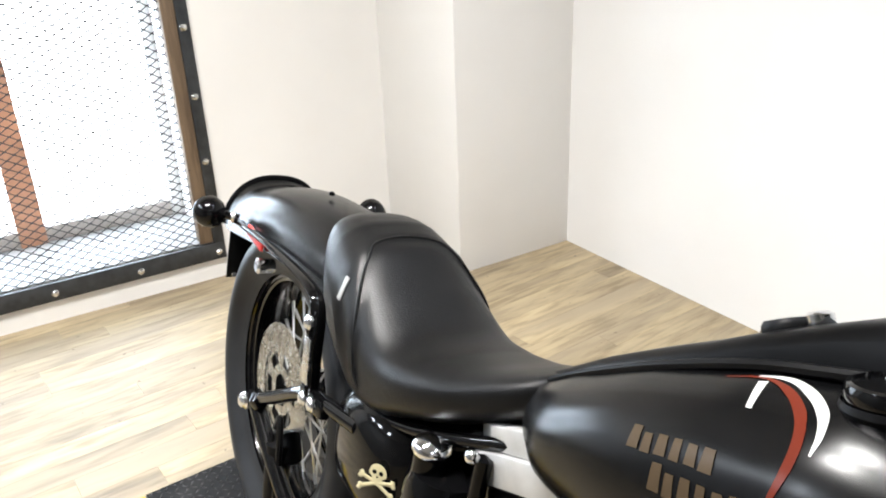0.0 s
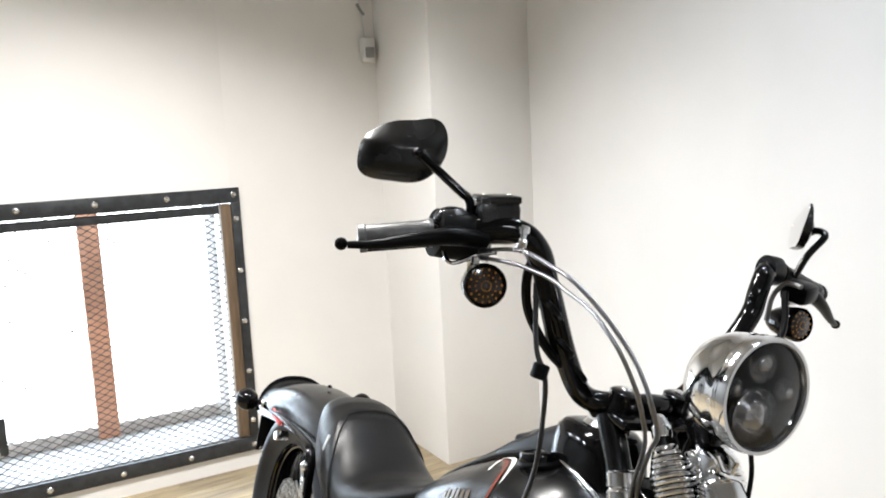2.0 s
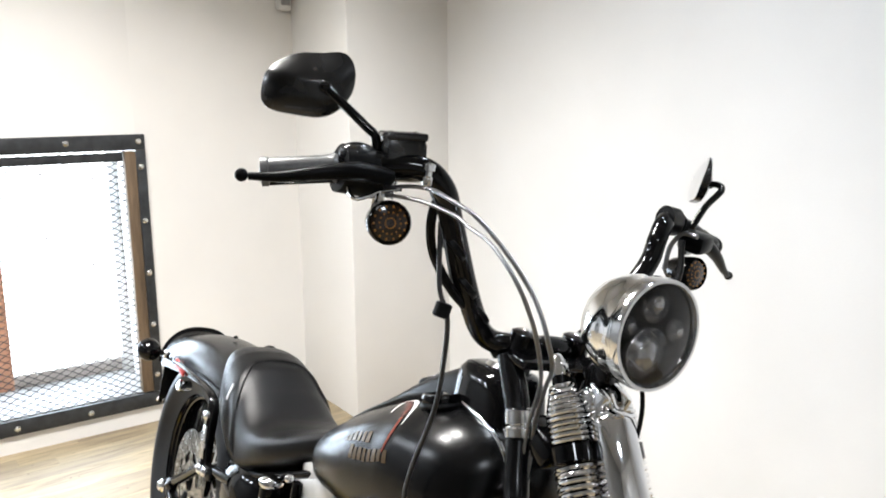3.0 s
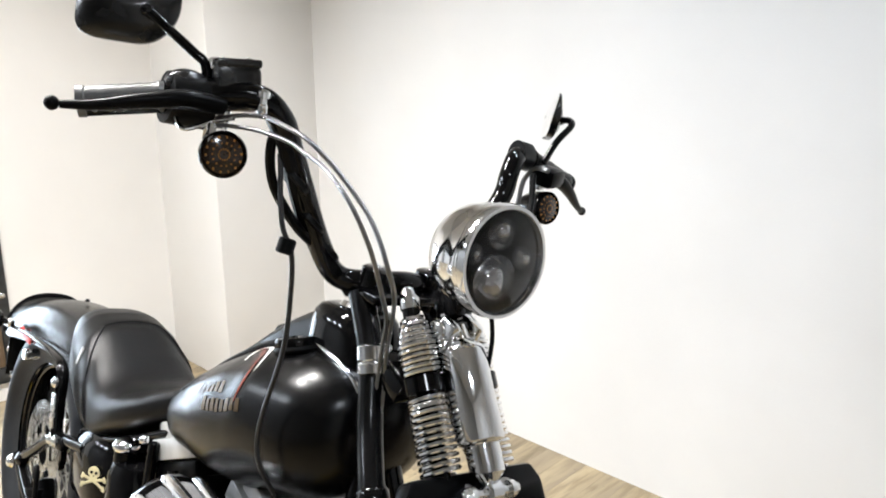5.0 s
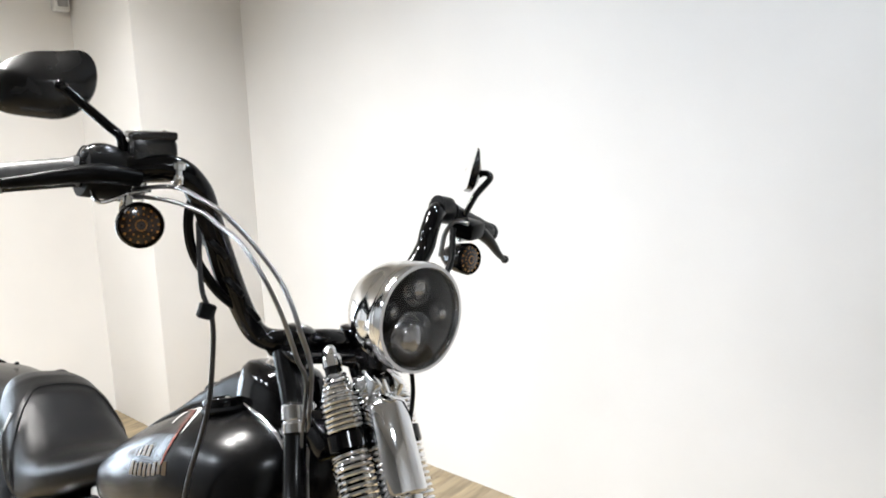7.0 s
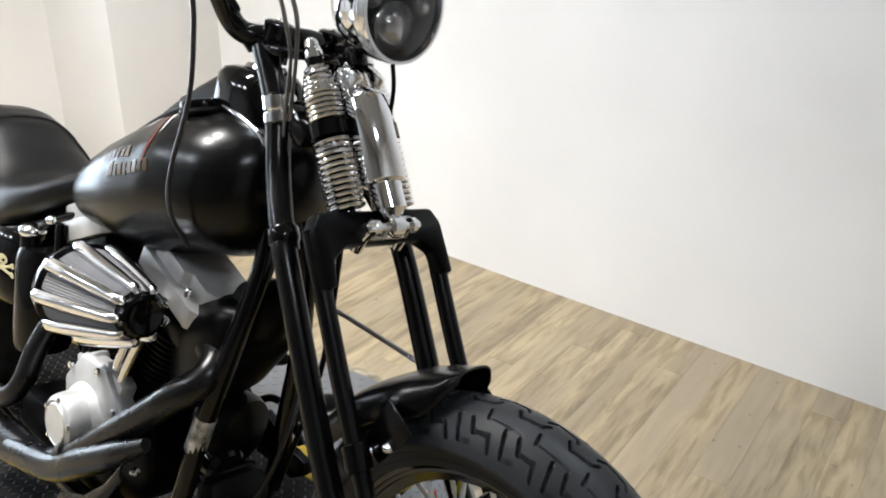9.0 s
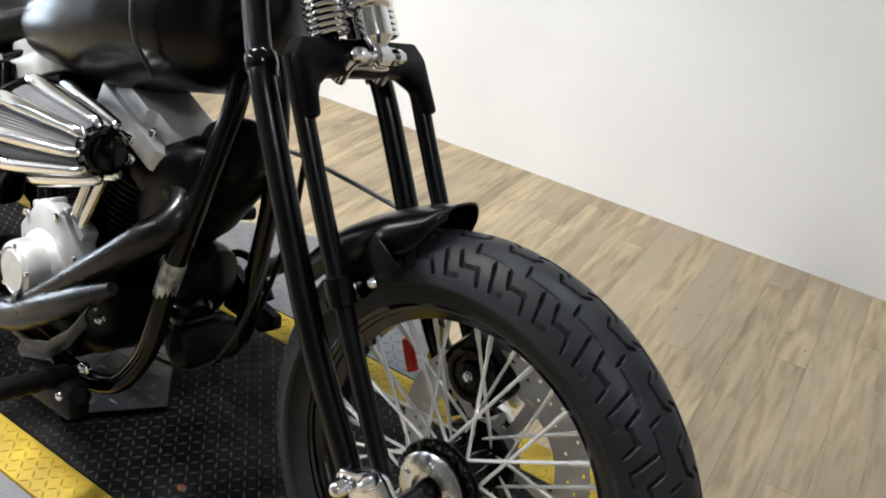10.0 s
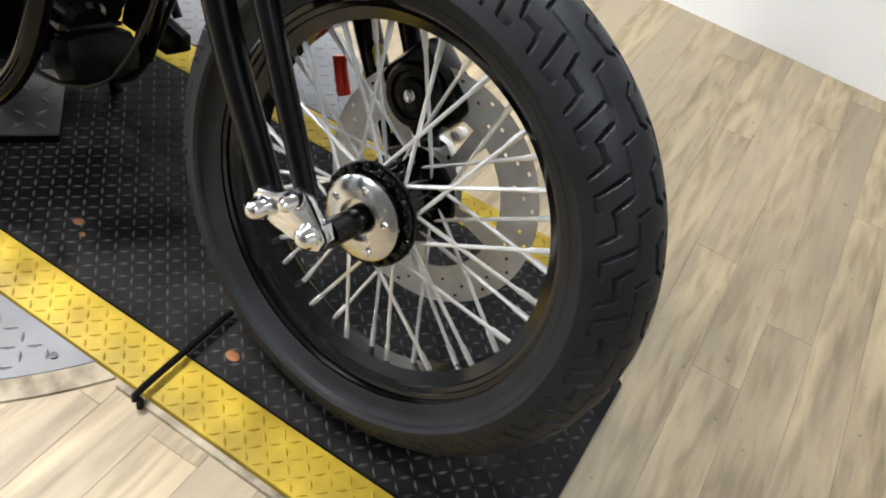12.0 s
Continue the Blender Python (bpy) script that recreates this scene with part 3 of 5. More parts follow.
def tyre_shape(radius, half, bead, beadhalf, nu, grooves):
    """Tyre section swept round, with zigzag grooves sunk into the tread."""
    top = radians(72)
    drop = half * 0.78 if grooves else half * 0.36
    crown = [(half * 0.97 * math.sin(q) / math.sin(top), radius - drop * (1 - math.cos(q)) / (1 - math.cos(top))) for q in np.linspace(-top, top, 15)]
    low = radius - drop
    wall_side = [(bead - 0.008, beadhalf), (bead + 0.012, beadhalf + 0.008), (bead + (low - bead) * 0.62, half)]
    prof = [(-y, r) for r, y in wall_side] + crown + [(y, r) for r, y in wall_side[::-1]]
    line = curve_points([(y, r, 0) for y, r in prof], 5)
    y = np.array([p.x for p in line])
    r = np.array([p.y for p in line])
    s = np.r_[0, np.cumsum(np.hypot(np.diff(y), np.diff(r)))]
    mid = s[-1] / 2
    sn = np.r_[np.arange(0, mid - 0.086, 0.006), np.arange(mid - 0.086, mid + 0.086, 0.0015), np.arange(mid + 0.086, s[-1], 0.006), s[-1]] if grooves else np.linspace(0, s[-1], 60)
    k = len(sn)
    y, r, s = np.interp(sn, s, y), np.interp(sn, s, r), sn
    v = (s - s[-1] / 2) * 1000
    th = np.arange(nu) * 2 * np.pi / nu
    rad = np.repeat(r[None], nu, 0)
    if grooves:
        pitch = 2 * np.pi * radius * 1000 / grooves
        u = (th * radius * 1000)[:, None] % pitch + np.where(v[None] > 0, pitch / 2, 0)
        va = np.abs(v)[None] + 0 * u
        # Each pitch: a bent groove, a zigzag groove, a short nick and a fine line beside the crown.
        for wide, deep, zig in (
            (2.5, 0.0075, [(41, 0), (71, -12), (70, -29)]),
            (2.5, 0.0075, [(41, -21), (57, -30), (55, -53), (73, -62)]),
            (2.0, 0.006, [(23, -36), (35, -40)]),
            (2.2, 0.007, [(4, 6), (14, -2), (11, -30), (3, -36)]),
            (1.2, 0.002, [(35, 24), (36, -20)]),
        ):
            d = np.full(va.shape, 99.0)
            for (v0, u0), (v1, u1) in zip(zig[:-1], zig[1:]):
                for off in (-1, 0, 1, 2, 3):
                    b0, b1 = u0 + off * pitch, u1 + off * pitch
                    t = np.clip(((va - v0) * (v1 - v0) + (u - b0) * (b1 - b0)) / ((v1 - v0) ** 2 + (b1 - b0) ** 2), 0, 1)
                    d = np.minimum(d, np.hypot(va - v0 - t * (v1 - v0), u - b0 - t * (b1 - b0)))
            rad = rad - deep * 1.3 * np.clip((wide - d) / 0.7, 0, 1)
    pts = np.stack([rad * np.cos(th)[:, None], 0 * rad + y[None], rad * np.sin(th)[:, None]], -1).reshape(-1, 3)
    i, j = np.meshgrid(np.arange(nu), np.arange(k - 1), indexing="ij")
    n = (i + 1) % nu
    f = np.stack([i * k + j, n * k + j, n * k + j + 1, i * k + j + 1], -1).reshape(-1, 4)
    sh = Shape()
    sh.v, sh.f = [tuple(q) for q in pts.tolist()], [tuple(q) for q in f.tolist()]
    return sh


def drilled_disc(r0, r1, thick, holes, seg=180):
    """A brake disc ring with real holes."""
    nr = 12
    bm = bmesh.new()
    g = [[bm.verts.new(((r0 + (r1 - r0) * i / nr) * math.cos(2 * math.pi * j / seg), (r0 + (r1 - r0) * i / nr) * math.sin(2 * math.pi * j / seg), 0)) for j in range(seg)] for i in range(nr + 1)]
    for i in range(nr):
        for j in range(seg):
            if not holes(i, j):
                bm.faces.new((g[i][j], g[i][(j + 1) % seg], g[i + 1][(j + 1) % seg], g[i + 1][j]))
    bmesh.ops.solidify(bm, geom=bm.faces[:], thickness=thick)
    bmesh.ops.delete(bm, geom=[q for q in bm.verts if not q.link_faces], context="VERTS")
    bm.verts.index_update()
    s = Shape().add([q.co for q in bm.verts], [[q.index for q in w.verts] for w in bm.faces])
    bm.free()
    return s


Y = (0, 1, 0)


def wheel(name, at, radius, half, bead, beadhalf, nu, grooves, label, spokes=40, hubr=0.036):
    """Spoked wheel; its parts lie round the axle at at."""
    w = part(name, tyre_shape(radius, half, bead, beadhalf, nu, grooves), RUBBER, bike, label, Matrix.Translation(at), 30)
    b = beadhalf
    part("rim", lathe((0, 0, 0), Y, [(bead + 0.002, -b - 0.004), (bead + 0.006, -b), (bead, -b + 0.004), (bead - 0.006, -b + 0.005), (bead - 0.008, -b + 0.009), (bead - 0.014, -b + 0.010), (bead - 0.015, -b + 0.014), (bead - 0.020, -b + 0.016), (bead - 0.021, -b + 0.022), (bead - 0.034, -0.012), (bead - 0.034, 0.012), (bead - 0.018, b - 0.018), (bead - 0.014, b - 0.008), (bead, b - 0.004), (bead + 0.006, b), (bead + 0.002, b + 0.004)], 96, False), RIMM, w, "gloss black steel rim")
    rr = bead - 0.034
    proto = {}
    for i in range(spokes):
        side = 1 if i % 2 else -1
        lead = 1 if (i // 2) % 2 else -1
        a = 2 * math.pi * i / spokes
        key = (side, lead)
        if key not in proto:
            h = Vector((hubr * math.cos(-0.9 * lead), side * 0.034, hubr * math.sin(-0.9 * lead)))
            e = Vector((rr, side * 0.006, 0))
            sh = tube([h, e], 0.0024, 8, 1)
            sh.join(tube([e + (h - e).normalized() * 0.024, e], 0.0034, 8, 1))
            proto[key] = part("spoke", sh, SPOKEM, w, "chrome spoke", pose(0, 0, 0, 0, -math.degrees(a), 0))
        else:
            again(proto[key], pose(0, 0, 0, 0, -math.degrees(a), 0))
    part("hub", lathe((0, -0.052, 0), Y, [(0.02, 0), (hubr + 0.008, 0.004), (hubr + 0.010, 0.018), (hubr - 0.006, 0.026), (0.026, 0.04), (0.026, 0.066), (hubr - 0.006, 0.078), (hubr + 0.012, 0.088), (hubr + 0.010, 0.1), (0.02, 0.104)], 40), GLOSS, w, "black wheel hub")
    return w


front = wheel("front_wheel", (FX + 0.004, 0.002, FZ - 0.007), 0.311, 0.060, 0.236, 0.042, 1500, 28, "black front tyre with zigzag tread")
part("hub_cover", lathe((0, -0.051, 0), (0, -1, 0), [(0.048, 0), (0.049, 0.006), (0.044, 0.010), (0.024, 0.012), (0.022, 0.004)], 40), POLISH, front, "round polished hub cover")
for k in range(5):
    a = 2 * math.pi * (k + 0.3) / 5
    part("cover_bolt", acorn((0.036 * math.cos(a), -0.061, 0.036 * math.sin(a)), (0, -1, 0), 0.0045, 0.005), CHROME, front)
for k in range(20):
    a = 2 * math.pi * k / 20
    part("flange_bolt", acorn((0.0545 * math.cos(a), -0.045, 0.0545 * math.sin(a)), (0, -1, 0), 0.0046, 0.006), GLOSS, front)
for fy in (-0.046, 0.030):
    part("hub_flange", lathe((0, fy, 0), (0, 1, 0), [(0.030, 0.0), (0.058, 0.0), (0.060, 0.003), (0.060, 0.009), (0.057, 0.012), (0.040, 0.016)], 44, False), GLOSS, front, "black spoke flange")
part("hub_barrel", lathe((0, -0.038, 0), Y, [(0.041, 0), (0.038, 0.020), (0.038, 0.056), (0.042, 0.076)], 36, False), GLOSS, front, "gloss black hub barrel")
part("axle_spacer", lathe((0, -0.052, 0), (0, -1, 0), [(0.016, 0), (0.017, 0.006), (0.0155, 0.012), (0.0155, 0.06)], 24), GLOSS, front, "black axle spacer")
part("brake_disc", drilled_disc(0.105, 0.148, 0.005, lambda i, j: i in (3, 6, 9) and (j + (i // 3) * 3) % 9 == 0).moved(pose(0, 0.072, 0, 90)), DISCM, front, "drilled polished steel brake disc")
part("disc_carrier", drilled_disc(0.03, 0.106, 0.006, lambda i, j: 3 <= i <= 10 and j % 36 < 29).moved(pose(0, 0.07, 0, 90)), DISCM, front, "polished disc carrier")
caliper = part("front_caliper", box((0.10, 0.055, 0.085), (0, 0, 0), 0.016), LEGM, bike, "black brake caliper", pose(FX - 0.038, 0.085, FZ + 0.100, 0, 35, 0))
part("piston_cover", lathe((0, -0.03, 0), (0, -1, 0), [(0.036, 0), (0.038, 0.008), (0.034, 0.012), (0.028, 0.012), (0.026, 0.008), (0.020, 0.008), (0.018, 0.013), (0.008, 0.014)], 36), LEGM, caliper)
part("caliper_bolt", acorn((0, -0.043, 0), (0, -1, 0), 0.008, 0.007), CHROME, caliper)
part("torque_arm", tube([(FX - 0.05, 0.09, FZ + 0.17), (FX - 0.14, 0.09, FZ + 0.24)], 0.009, 10, 1), GLOSS, bike)

rear = wheel("rear_wheel", (RX, 0, RZ), 0.327, 0.098, 0.226, 0.074, 360, 0, "wide black rear tyre", hubr=0.04)
part("brake_disc", drilled_disc(0.085, 0.128, 0.005, lambda i, j: i in (3, 6, 9) and (j + (i // 3) * 4) % 12 == 0).moved(pose(0, -0.078, 0, 90)), POLISH, rear, "drilled steel brake disc")
part("disc_carrier", drilled_disc(0.03, 0.086, 0.006, lambda i, j: 4 <= i <= 8 and j % 30 < 17).moved(pose(0, -0.076, 0, 90)), POLISH, rear, "slotted disc carrier")
part("axle_nut", acorn((RX - 0.006, -0.132, 0.305), (0, -1, 0), 0.017, 0.022), CHROME, bike, "chrome axle nut")
part("rear_caliper", box((0.09, 0.04, 0.06), (0, 0, 0), 0.012), SATIN, bike, "black rear brake caliper", pose(0.10, -0.098, RZ - 0.06, 0, -30, 0))

# Springer fork.
for s in (-1, 1):
    leg = part("rear_fork_leg", tube([(1.155, s * 0.062, 0.965), (1.205, s * 0.068, 0.89), (1.240, s * 0.080, 0.81), (1.288, s * 0.100, 0.745), (1.325, s * 0.108, 0.69), (1.454, s * 0.111, 0.461), (1.560, s * 0.112, 0.312)], [0.0175, 0.0172, 0.017, 0.0165, 0.0165, 0.0172, 0.0162], 16, 8), LEGM, bike, "black rigid fork leg")
    part("leg_nut", lathe((1.296, s * 0.101, 0.735), (0.55, s * 0.08, -0.83), [(0.018, -0.016), (0.0205, -0.012), (0.0205, 0.004), (0.018, 0.008), (0.018, 0.016)], 20), GLOSS, leg)
    part("leg_clamp", lathe((1.214, s * 0.069, 0.889), (0.3, 0, -0.95), [(0.019, -0.020), (0.023, -0.017), (0.023, 0.0), (0.0205, 0.003), (0.023, 0.006), (0.023, 0.017), (0.019, 0.020)], 20), CHROME, leg, "chrome leg clamp")
    spring_leg = part("spring_fork_leg", tube([(1.353, s * 0.108, 0.762), (1.47, s * 0.109, 0.555), (1.608, s * 0.112, 0.336)], 0.0125, 14, 4), LEGM, bike, "slim black spring fork leg")
    part("leg_bush", lathe((1.49, s * 0.109, 0.52), (0.5, 0, -0.86), [(0.014, -0.018), (0.018, -0.016), (0.018, 0.016), (0.014, 0.018)], 16), GLOSS, spring_leg)
    rocker = part("rocker", slab([(-0.030, -0.014), (0.0, -0.017), (0.045, -0.017), (0.058, -0.010), (0.060, 0.004), (0.050, 0.014), (0.028, 0.034), (0.008, 0.036), (-0.012, 0.020), (-0.034, 0.013), (-0.040, 0.0)], 0.016, 0.004, pose(0, 0, 0)), CHROME, bike, "chrome rocker link", Matrix.Translation((1.595, s * 0.118, 0.312)) @ (pose(0, 0, 0, 90) if s < 0 else pose(0, 0.018, 0, 90)))
    for x, z, r in ((1.574, 0.310, 0.0125), (1.611, 0.340, 0.0105)):
        part("rocker_nut", acorn((x - 1.595, z - 0.312, 0.012 if s < 0 else -0.03), (0, 0, 1 if s < 0 else -1), r, 0.026), CHROME, rocker)
    axle = part("axle_nut", hexagon((FX, s * 0.114, FZ - 0.002), (0, s, 0), 0.0175, 0.016), CHROME, bike, "chrome axle nut")
    part("axle_cap", acorn((FX, s * 0.128, FZ - 0.002), (0, s, 0), 0.0135, 0.022), CHROME, axle, "chrome dome cap")
    # Springs: an upper and a lower coil on a rod.
    top, mid, low = Vector((1.234, s * 0.046, 0.976)), Vector((1.291, s * 0.046, 0.876)), Vector((1.350, s * 0.046, 0.776))
    for a, b, turns in ((top, mid, 11), (mid, low, 12)):
        u, v2, w = basis(b - a)
        ln = (b - a).length
        a2 = a + w * (0.028 if a is top else 0.014)
        n2 = ln - (0.040 if a is top else 0.020)
        r0, r1 = (0.013, 0.0235) if a is top else (0.0235, 0.0235)
        pts = [a2 + w * n2 * k / (turns * 14) + (u * math.cos(2 * math.pi * k / 14) + v2 * math.sin(2 * math.pi * k / 14)) * (r0 + (r1 - r0) * min(1, 2 * k / (turns * 14))) for k in range(turns * 14 + 1)]
        part("spring", tube(pts, 0.0032, 8, 1), CHROME, bike, "chrome coil spring")
    part("spring_rod", tube([top, low], 0.0115, 12, 1), GLOSS, bike)
    part("rod_nut", acorn(top + Vector((0.008, 0, -0.014)), top - low, 0.013, 0.03), CHROME, bike)
    part("spring_collar", lathe(mid, mid - low, [(0.018, -0.012), (0.027, -0.010), (0.027, 0.010), (0.018, 0.012)], 24), GLOSS, bike, "black spring collar")
yoke_line = [(-0.118, -0.085), (-0.118, -0.01), (-0.104, 0.012), (0.104, 0.012), (0.118, -0.01), (0.118, -0.085), (0.098, -0.085), (0.092, -0.050), (0.068, -0.034), (-0.068, -0.034), (-0.092, -0.050), (-0.098, -0.085)]
lean_m = Matrix.Translation((1.352, 0, 0.770)) @ Matrix(((0, -0.53, 0.848, 0), (-1, 0, 0, 0), (0, 0.848, 0.53, 0), (0, 0, 0, 1)))
part("spring_yoke", slab(yoke_line, 0.026, 0.006, lean_m @ pose(0, 0, -0.013)), SATIN, bike, "black yoke that carries the springs")
part("lower_clamp", box((0.07, 0.15, 0.035), (0, 0, 0), 0.01), GLOSS, bike, "black lower fork clamp", pose(1.245, 0, 0.876, 0, 30, 0))
part("top_clamp", box((0.046, 0.15, 0.014), (0, 0, 0), 0.005), GLOSS, bike, "black top fork clamp", pose(1.180, 0, 0.966, 0, 8, 0))
# Damper between the springs.
dmp = part("damper", lathe((1.298, 0, 0.924), (0.517, 0, -0.857), [(0.012, -0.03), (0.016, -0.01), (0.028, 0.0), (0.030, 0.006), (0.030, 0.115), (0.027, 0.119), (0.022, 0.121), (0.022, 0.155), (0.012, 0.165)], 32), CHROME, bike, "chrome front damper")
bracket = part("damper_bracket", box((0.034, 0.014, 0.05), (0, 0, 0), 0.005), CHROME, dmp, "cast chrome bracket", pose(1.283, -0.02, 0.938, 0, 25, 0))
again(bracket, pose(1.283, 0.02, 0.938, 0, 25, 0))
part("bracket_boss", lathe((1.278, -0.032, 0.945), (0, 1, 0), [(0.008, 0), (0.013, 0.003), (0.013, 0.012), (0.007, 0.014), (0.007, 0.05), (0.013, 0.052), (0.013, 0.061), (0.008, 0.064)], 18), CHROME, dmp, "cross bolt with round heads")
part("damper_eye", lathe((1.283, -0.012, 0.944), (0, 1, 0), [(0.009, 0), (0.015, 0.003), (0.015, 0.021), (0.009, 0.024)], 20), GLOSS, dmp, "black upper damper eye")
part("damper_pin", tube([(1.388, -0.036, 0.772), (1.388, 0.036, 0.772)], 0.006, 12, 1), CHROME, dmp)
part("damper_eye", lathe((1.388, -0.012, 0.772), (0, 1, 0), [(0.010, 0), (0.015, 0.003), (0.015, 0.021), (0.010, 0.024)], 20), CHROME, dmp)
for s in (-1, 1):
    part("pin_nut", acorn((1.388, s * 0.030, 0.772), (0, s, 0), 0.0105, 0.018), CHROME, dmp)
    part("brace_arm", tube([(1.385, s * 0.03, 0.776), (1.372, s * 0.036, 0.755), (1.362, s * 0.037, 0.735)], [0.011, 0.009, 0.009], 10, 3), CHROME, dmp)
part("brace", box((0.016, 0.066, 0.010), (0, 0, 0), 0.005), POLISH, dmp, "", pose(1.375, 0, 0.757, 0, 25, 0))

# Headlight.
hl = part("headlight", lathe((1.335, 0, 1.045), (-1, 0, 0.03), [(0.065, -0.012), (0.0702, -0.004), (0.0711, 0.006), (0.068, 0.012), (0.069, 0.024), (0.065, 0.046), (0.055, 0.066), (0.038, 0.081), (0.017, 0.089), (0.002, 0.091)], 56, False), CHROME, bike, "big chrome headlight shell")
hl_x = 1.335
part("reflector", lathe((hl_x - 0.004, 0, 1.045), (-1, 0, 0.03), [(0.002, 0.026), (0.038, 0.026), (0.064, 0.006), (0.065, -0.010)], 48, False), PLASTIC, hl, "dark inner bowl")
part("trim_ring", lathe((hl_x + 0.012, 0, 1.045), (-1, 0, 0.03), [(0.064, 0.004), (0.066, -0.002), (0.0702, -0.002), (0.0721, 0.006), (0.0702, 0.016)], 56, False), CHROME, hl, "chrome trim ring")
for y, z, r in ((0.0, 0.034, 0.019), (0.0, -0.024, 0.028), (0.040, 0.006, 0.012), (-0.040, 0.006, 0.012)):
    part("projector", lathe((hl_x - 0.022, y, 1.045 + z), (1, 0, -0.03), [(r * 1.12, 0), (r * 1.12, 0.010), (r, 0.012), (r * 0.85, 0.018), (r * 0.5, 0.0235), (r * 0.02, 0.025)], 28), PROJ, hl, "round projector lens")
lensob = part("lens", lathe((hl_x + 0.006, 0, 1.045), (1, 0, -0.03), [(0.065, -0.002), (0.062, 0.004), (0.042, 0.010), (0.001, 0.013)], 48, False), LENSG, hl, "clear curved glass")
lensob.visible_shadow = False
part("headlight_mount", box((0.04, 0.024, 0.045), (0, 0, 0), 0.008), GLOSS, bike, "chrome headlight bracket", pose(1.262, 0, 0.975, 0, -30, 0))
part("headlight_cable", tube([(1.322, 0.015, 0.985), (1.326, 0.024, 0.94), (1.318, 0.03, 0.88), (1.305, 0.035, 0.83)], 0.003, 8, 4), PLASTIC, bike)

# Handlebar.
half_bar = [(1.165, 0.0, 0.984), (1.155, -0.045, 0.981), (1.128, -0.085, 0.982), (1.134, -0.128, 1.026), (1.155, -0.195, 1.125), (1.165, -0.228, 1.172), (1.15, -0.262, 1.190), (1.11, -0.33, 1.172), (1.070, -0.415, 1.150)]
left_bar = half_bar[:4] + [(1.134, -0.192, 1.115), (1.134, -0.204, 1.160), (1.126, -0.222, 1.188), (1.102, -0.27, 1.196), (1.060, -0.43, 1.168)]
bar_line = [(x, -y, z) for x, y, z in left_bar[:0:-1]] + half_bar
part("handlebar", tube(bar_line, 0.0155, 16, 8), GLOSS, bike, "black mini ape handlebar")
for s in (-1, 1):
    rz = part("riser", lathe((1.156, s * 0.048, 0.948), (0.15, 0, 1), [(0.021, 0), (0.020, 0.02), (0.021, 0.034), (0.021, 0.052), (0.016, 0.055)], 24), GLOSS, bike, "black handlebar riser")
    part("riser_bolt", acorn((1.164, s * 0.048, 1.002), (0.15, 0, 1), 0.007, 0.005), CHROME, rz)
    mir = lambda p: (p[0], s * -p[1], p[2])
    end, inn = Vector((1.067, -0.421, 1.150)) if s < 0 else Vector((1.055, 0.44, 1.168)), Vector((1.105, -0.342, 1.172)) if s < 0 else Vector((1.105, 0.270, 1.194))
    gl = (end - inn).length
    part("grip", lathe(inn, end - inn, [(0.0162, 0), (0.0185, 0.005), (0.0168, 0.010)] + [(0.0168 - 0.0007 * (k % 2), 0.012 + (gl - 0.020) * k / 9) for k in range(10)] + [(0.0178, gl - 0.006), (0.0178, gl + 0.002), (0.006, gl + 0.004)], 24), GRIPM if s < 0 else PLASTIC, bike, "ribbed handlebar grip")
    part("switch_housing", loft([[(inn.x + dx + (0.026 if s < 0 else 0.020) * math.cos(a), inn.y - s * dy, inn.z + (0.030 if s < 0 else 0.023) * math.sin(a)) for a in (2 * math.pi * k / 20 for k in range(20))] for dx, dy in ((0, 0.0), (0.004, 0.006), (0.014, 0.038), (0.016, 0.044))]), PLASTIC, bike, "black switch housing")
    hb = part("master_cylinder", box((0.046, 0.054, 0.054), (0, 0, -0.009), 0.009), SHELLM, bike, "black reservoir box with a lid", Matrix.Translation(mir((1.128, -0.272, 1.206))) @ pose(0, 0, 0, 9, 4, -12)) if s < 0 else part("clutch_perch", box((0.045, 0.055, 0.032), (0, 0, 0), 0.010), SATIN, bike, "black clutch lever perch", Matrix.Translation(mir((1.138, -0.290, 1.168))) @ pose(0, 0, 0, 10 * s, 8, 20 * s))
    if s < 0:
        part("switch_dome", ball((inn.x + 0.004, inn.y + 0.022, inn.z + 0.020), 0.021, (1.0, 1.25, 0.75)), SHELLM, bike, "rounded switch cover")
        for q in (-0.016, 0.016):
            part("lid_screw", acorn((0.0, q, 0.0242), (0, 0, 1), 0.0032, 0.002), BOLT, hb)
        part("reservoir_lid", box((0.0445, 0.0525, 0.010), (0, 0, 0.0195), 0.003), SHELLM, hb, "lid with two screws")
    lv = [mir(q) for q in ((1.142, -0.29, 1.172), (1.142, -0.335, 1.171), (1.134, -0.375, 1.162), (1.118, -0.42, 1.148), (1.106, -0.452, 1.142))]
    if s > 0:
        lv = [(x - 0.010, y - 0.008, z - 0.02 * (y - 0.28) / 0.17) for x, y, z in lv]
    lever = part("lever", tube(lv, [0.012, 0.0135, 0.0105, 0.0070, 0.0052], 12, 5, flat=0.85), SATIN, bike, "black hand lever with a ball end")
    part("lever_ball", ball((lv[-1][0] - 0.003, lv[-1][1] + s * 0.007, lv[-1][2]), 0.0078), SATIN if s < 0 else GLOSS, lever)
    # Turn signal under the switch housing.
    sg = Vector(mir((1.142, -0.283, 1.118))) if s < 0 else Vector((1.130, 0.298, 1.117))
    sd = Vector((1, s * 0.30, 0.0)) if s < 0 else Vector((1, 0, 0))
    sd.normalize()
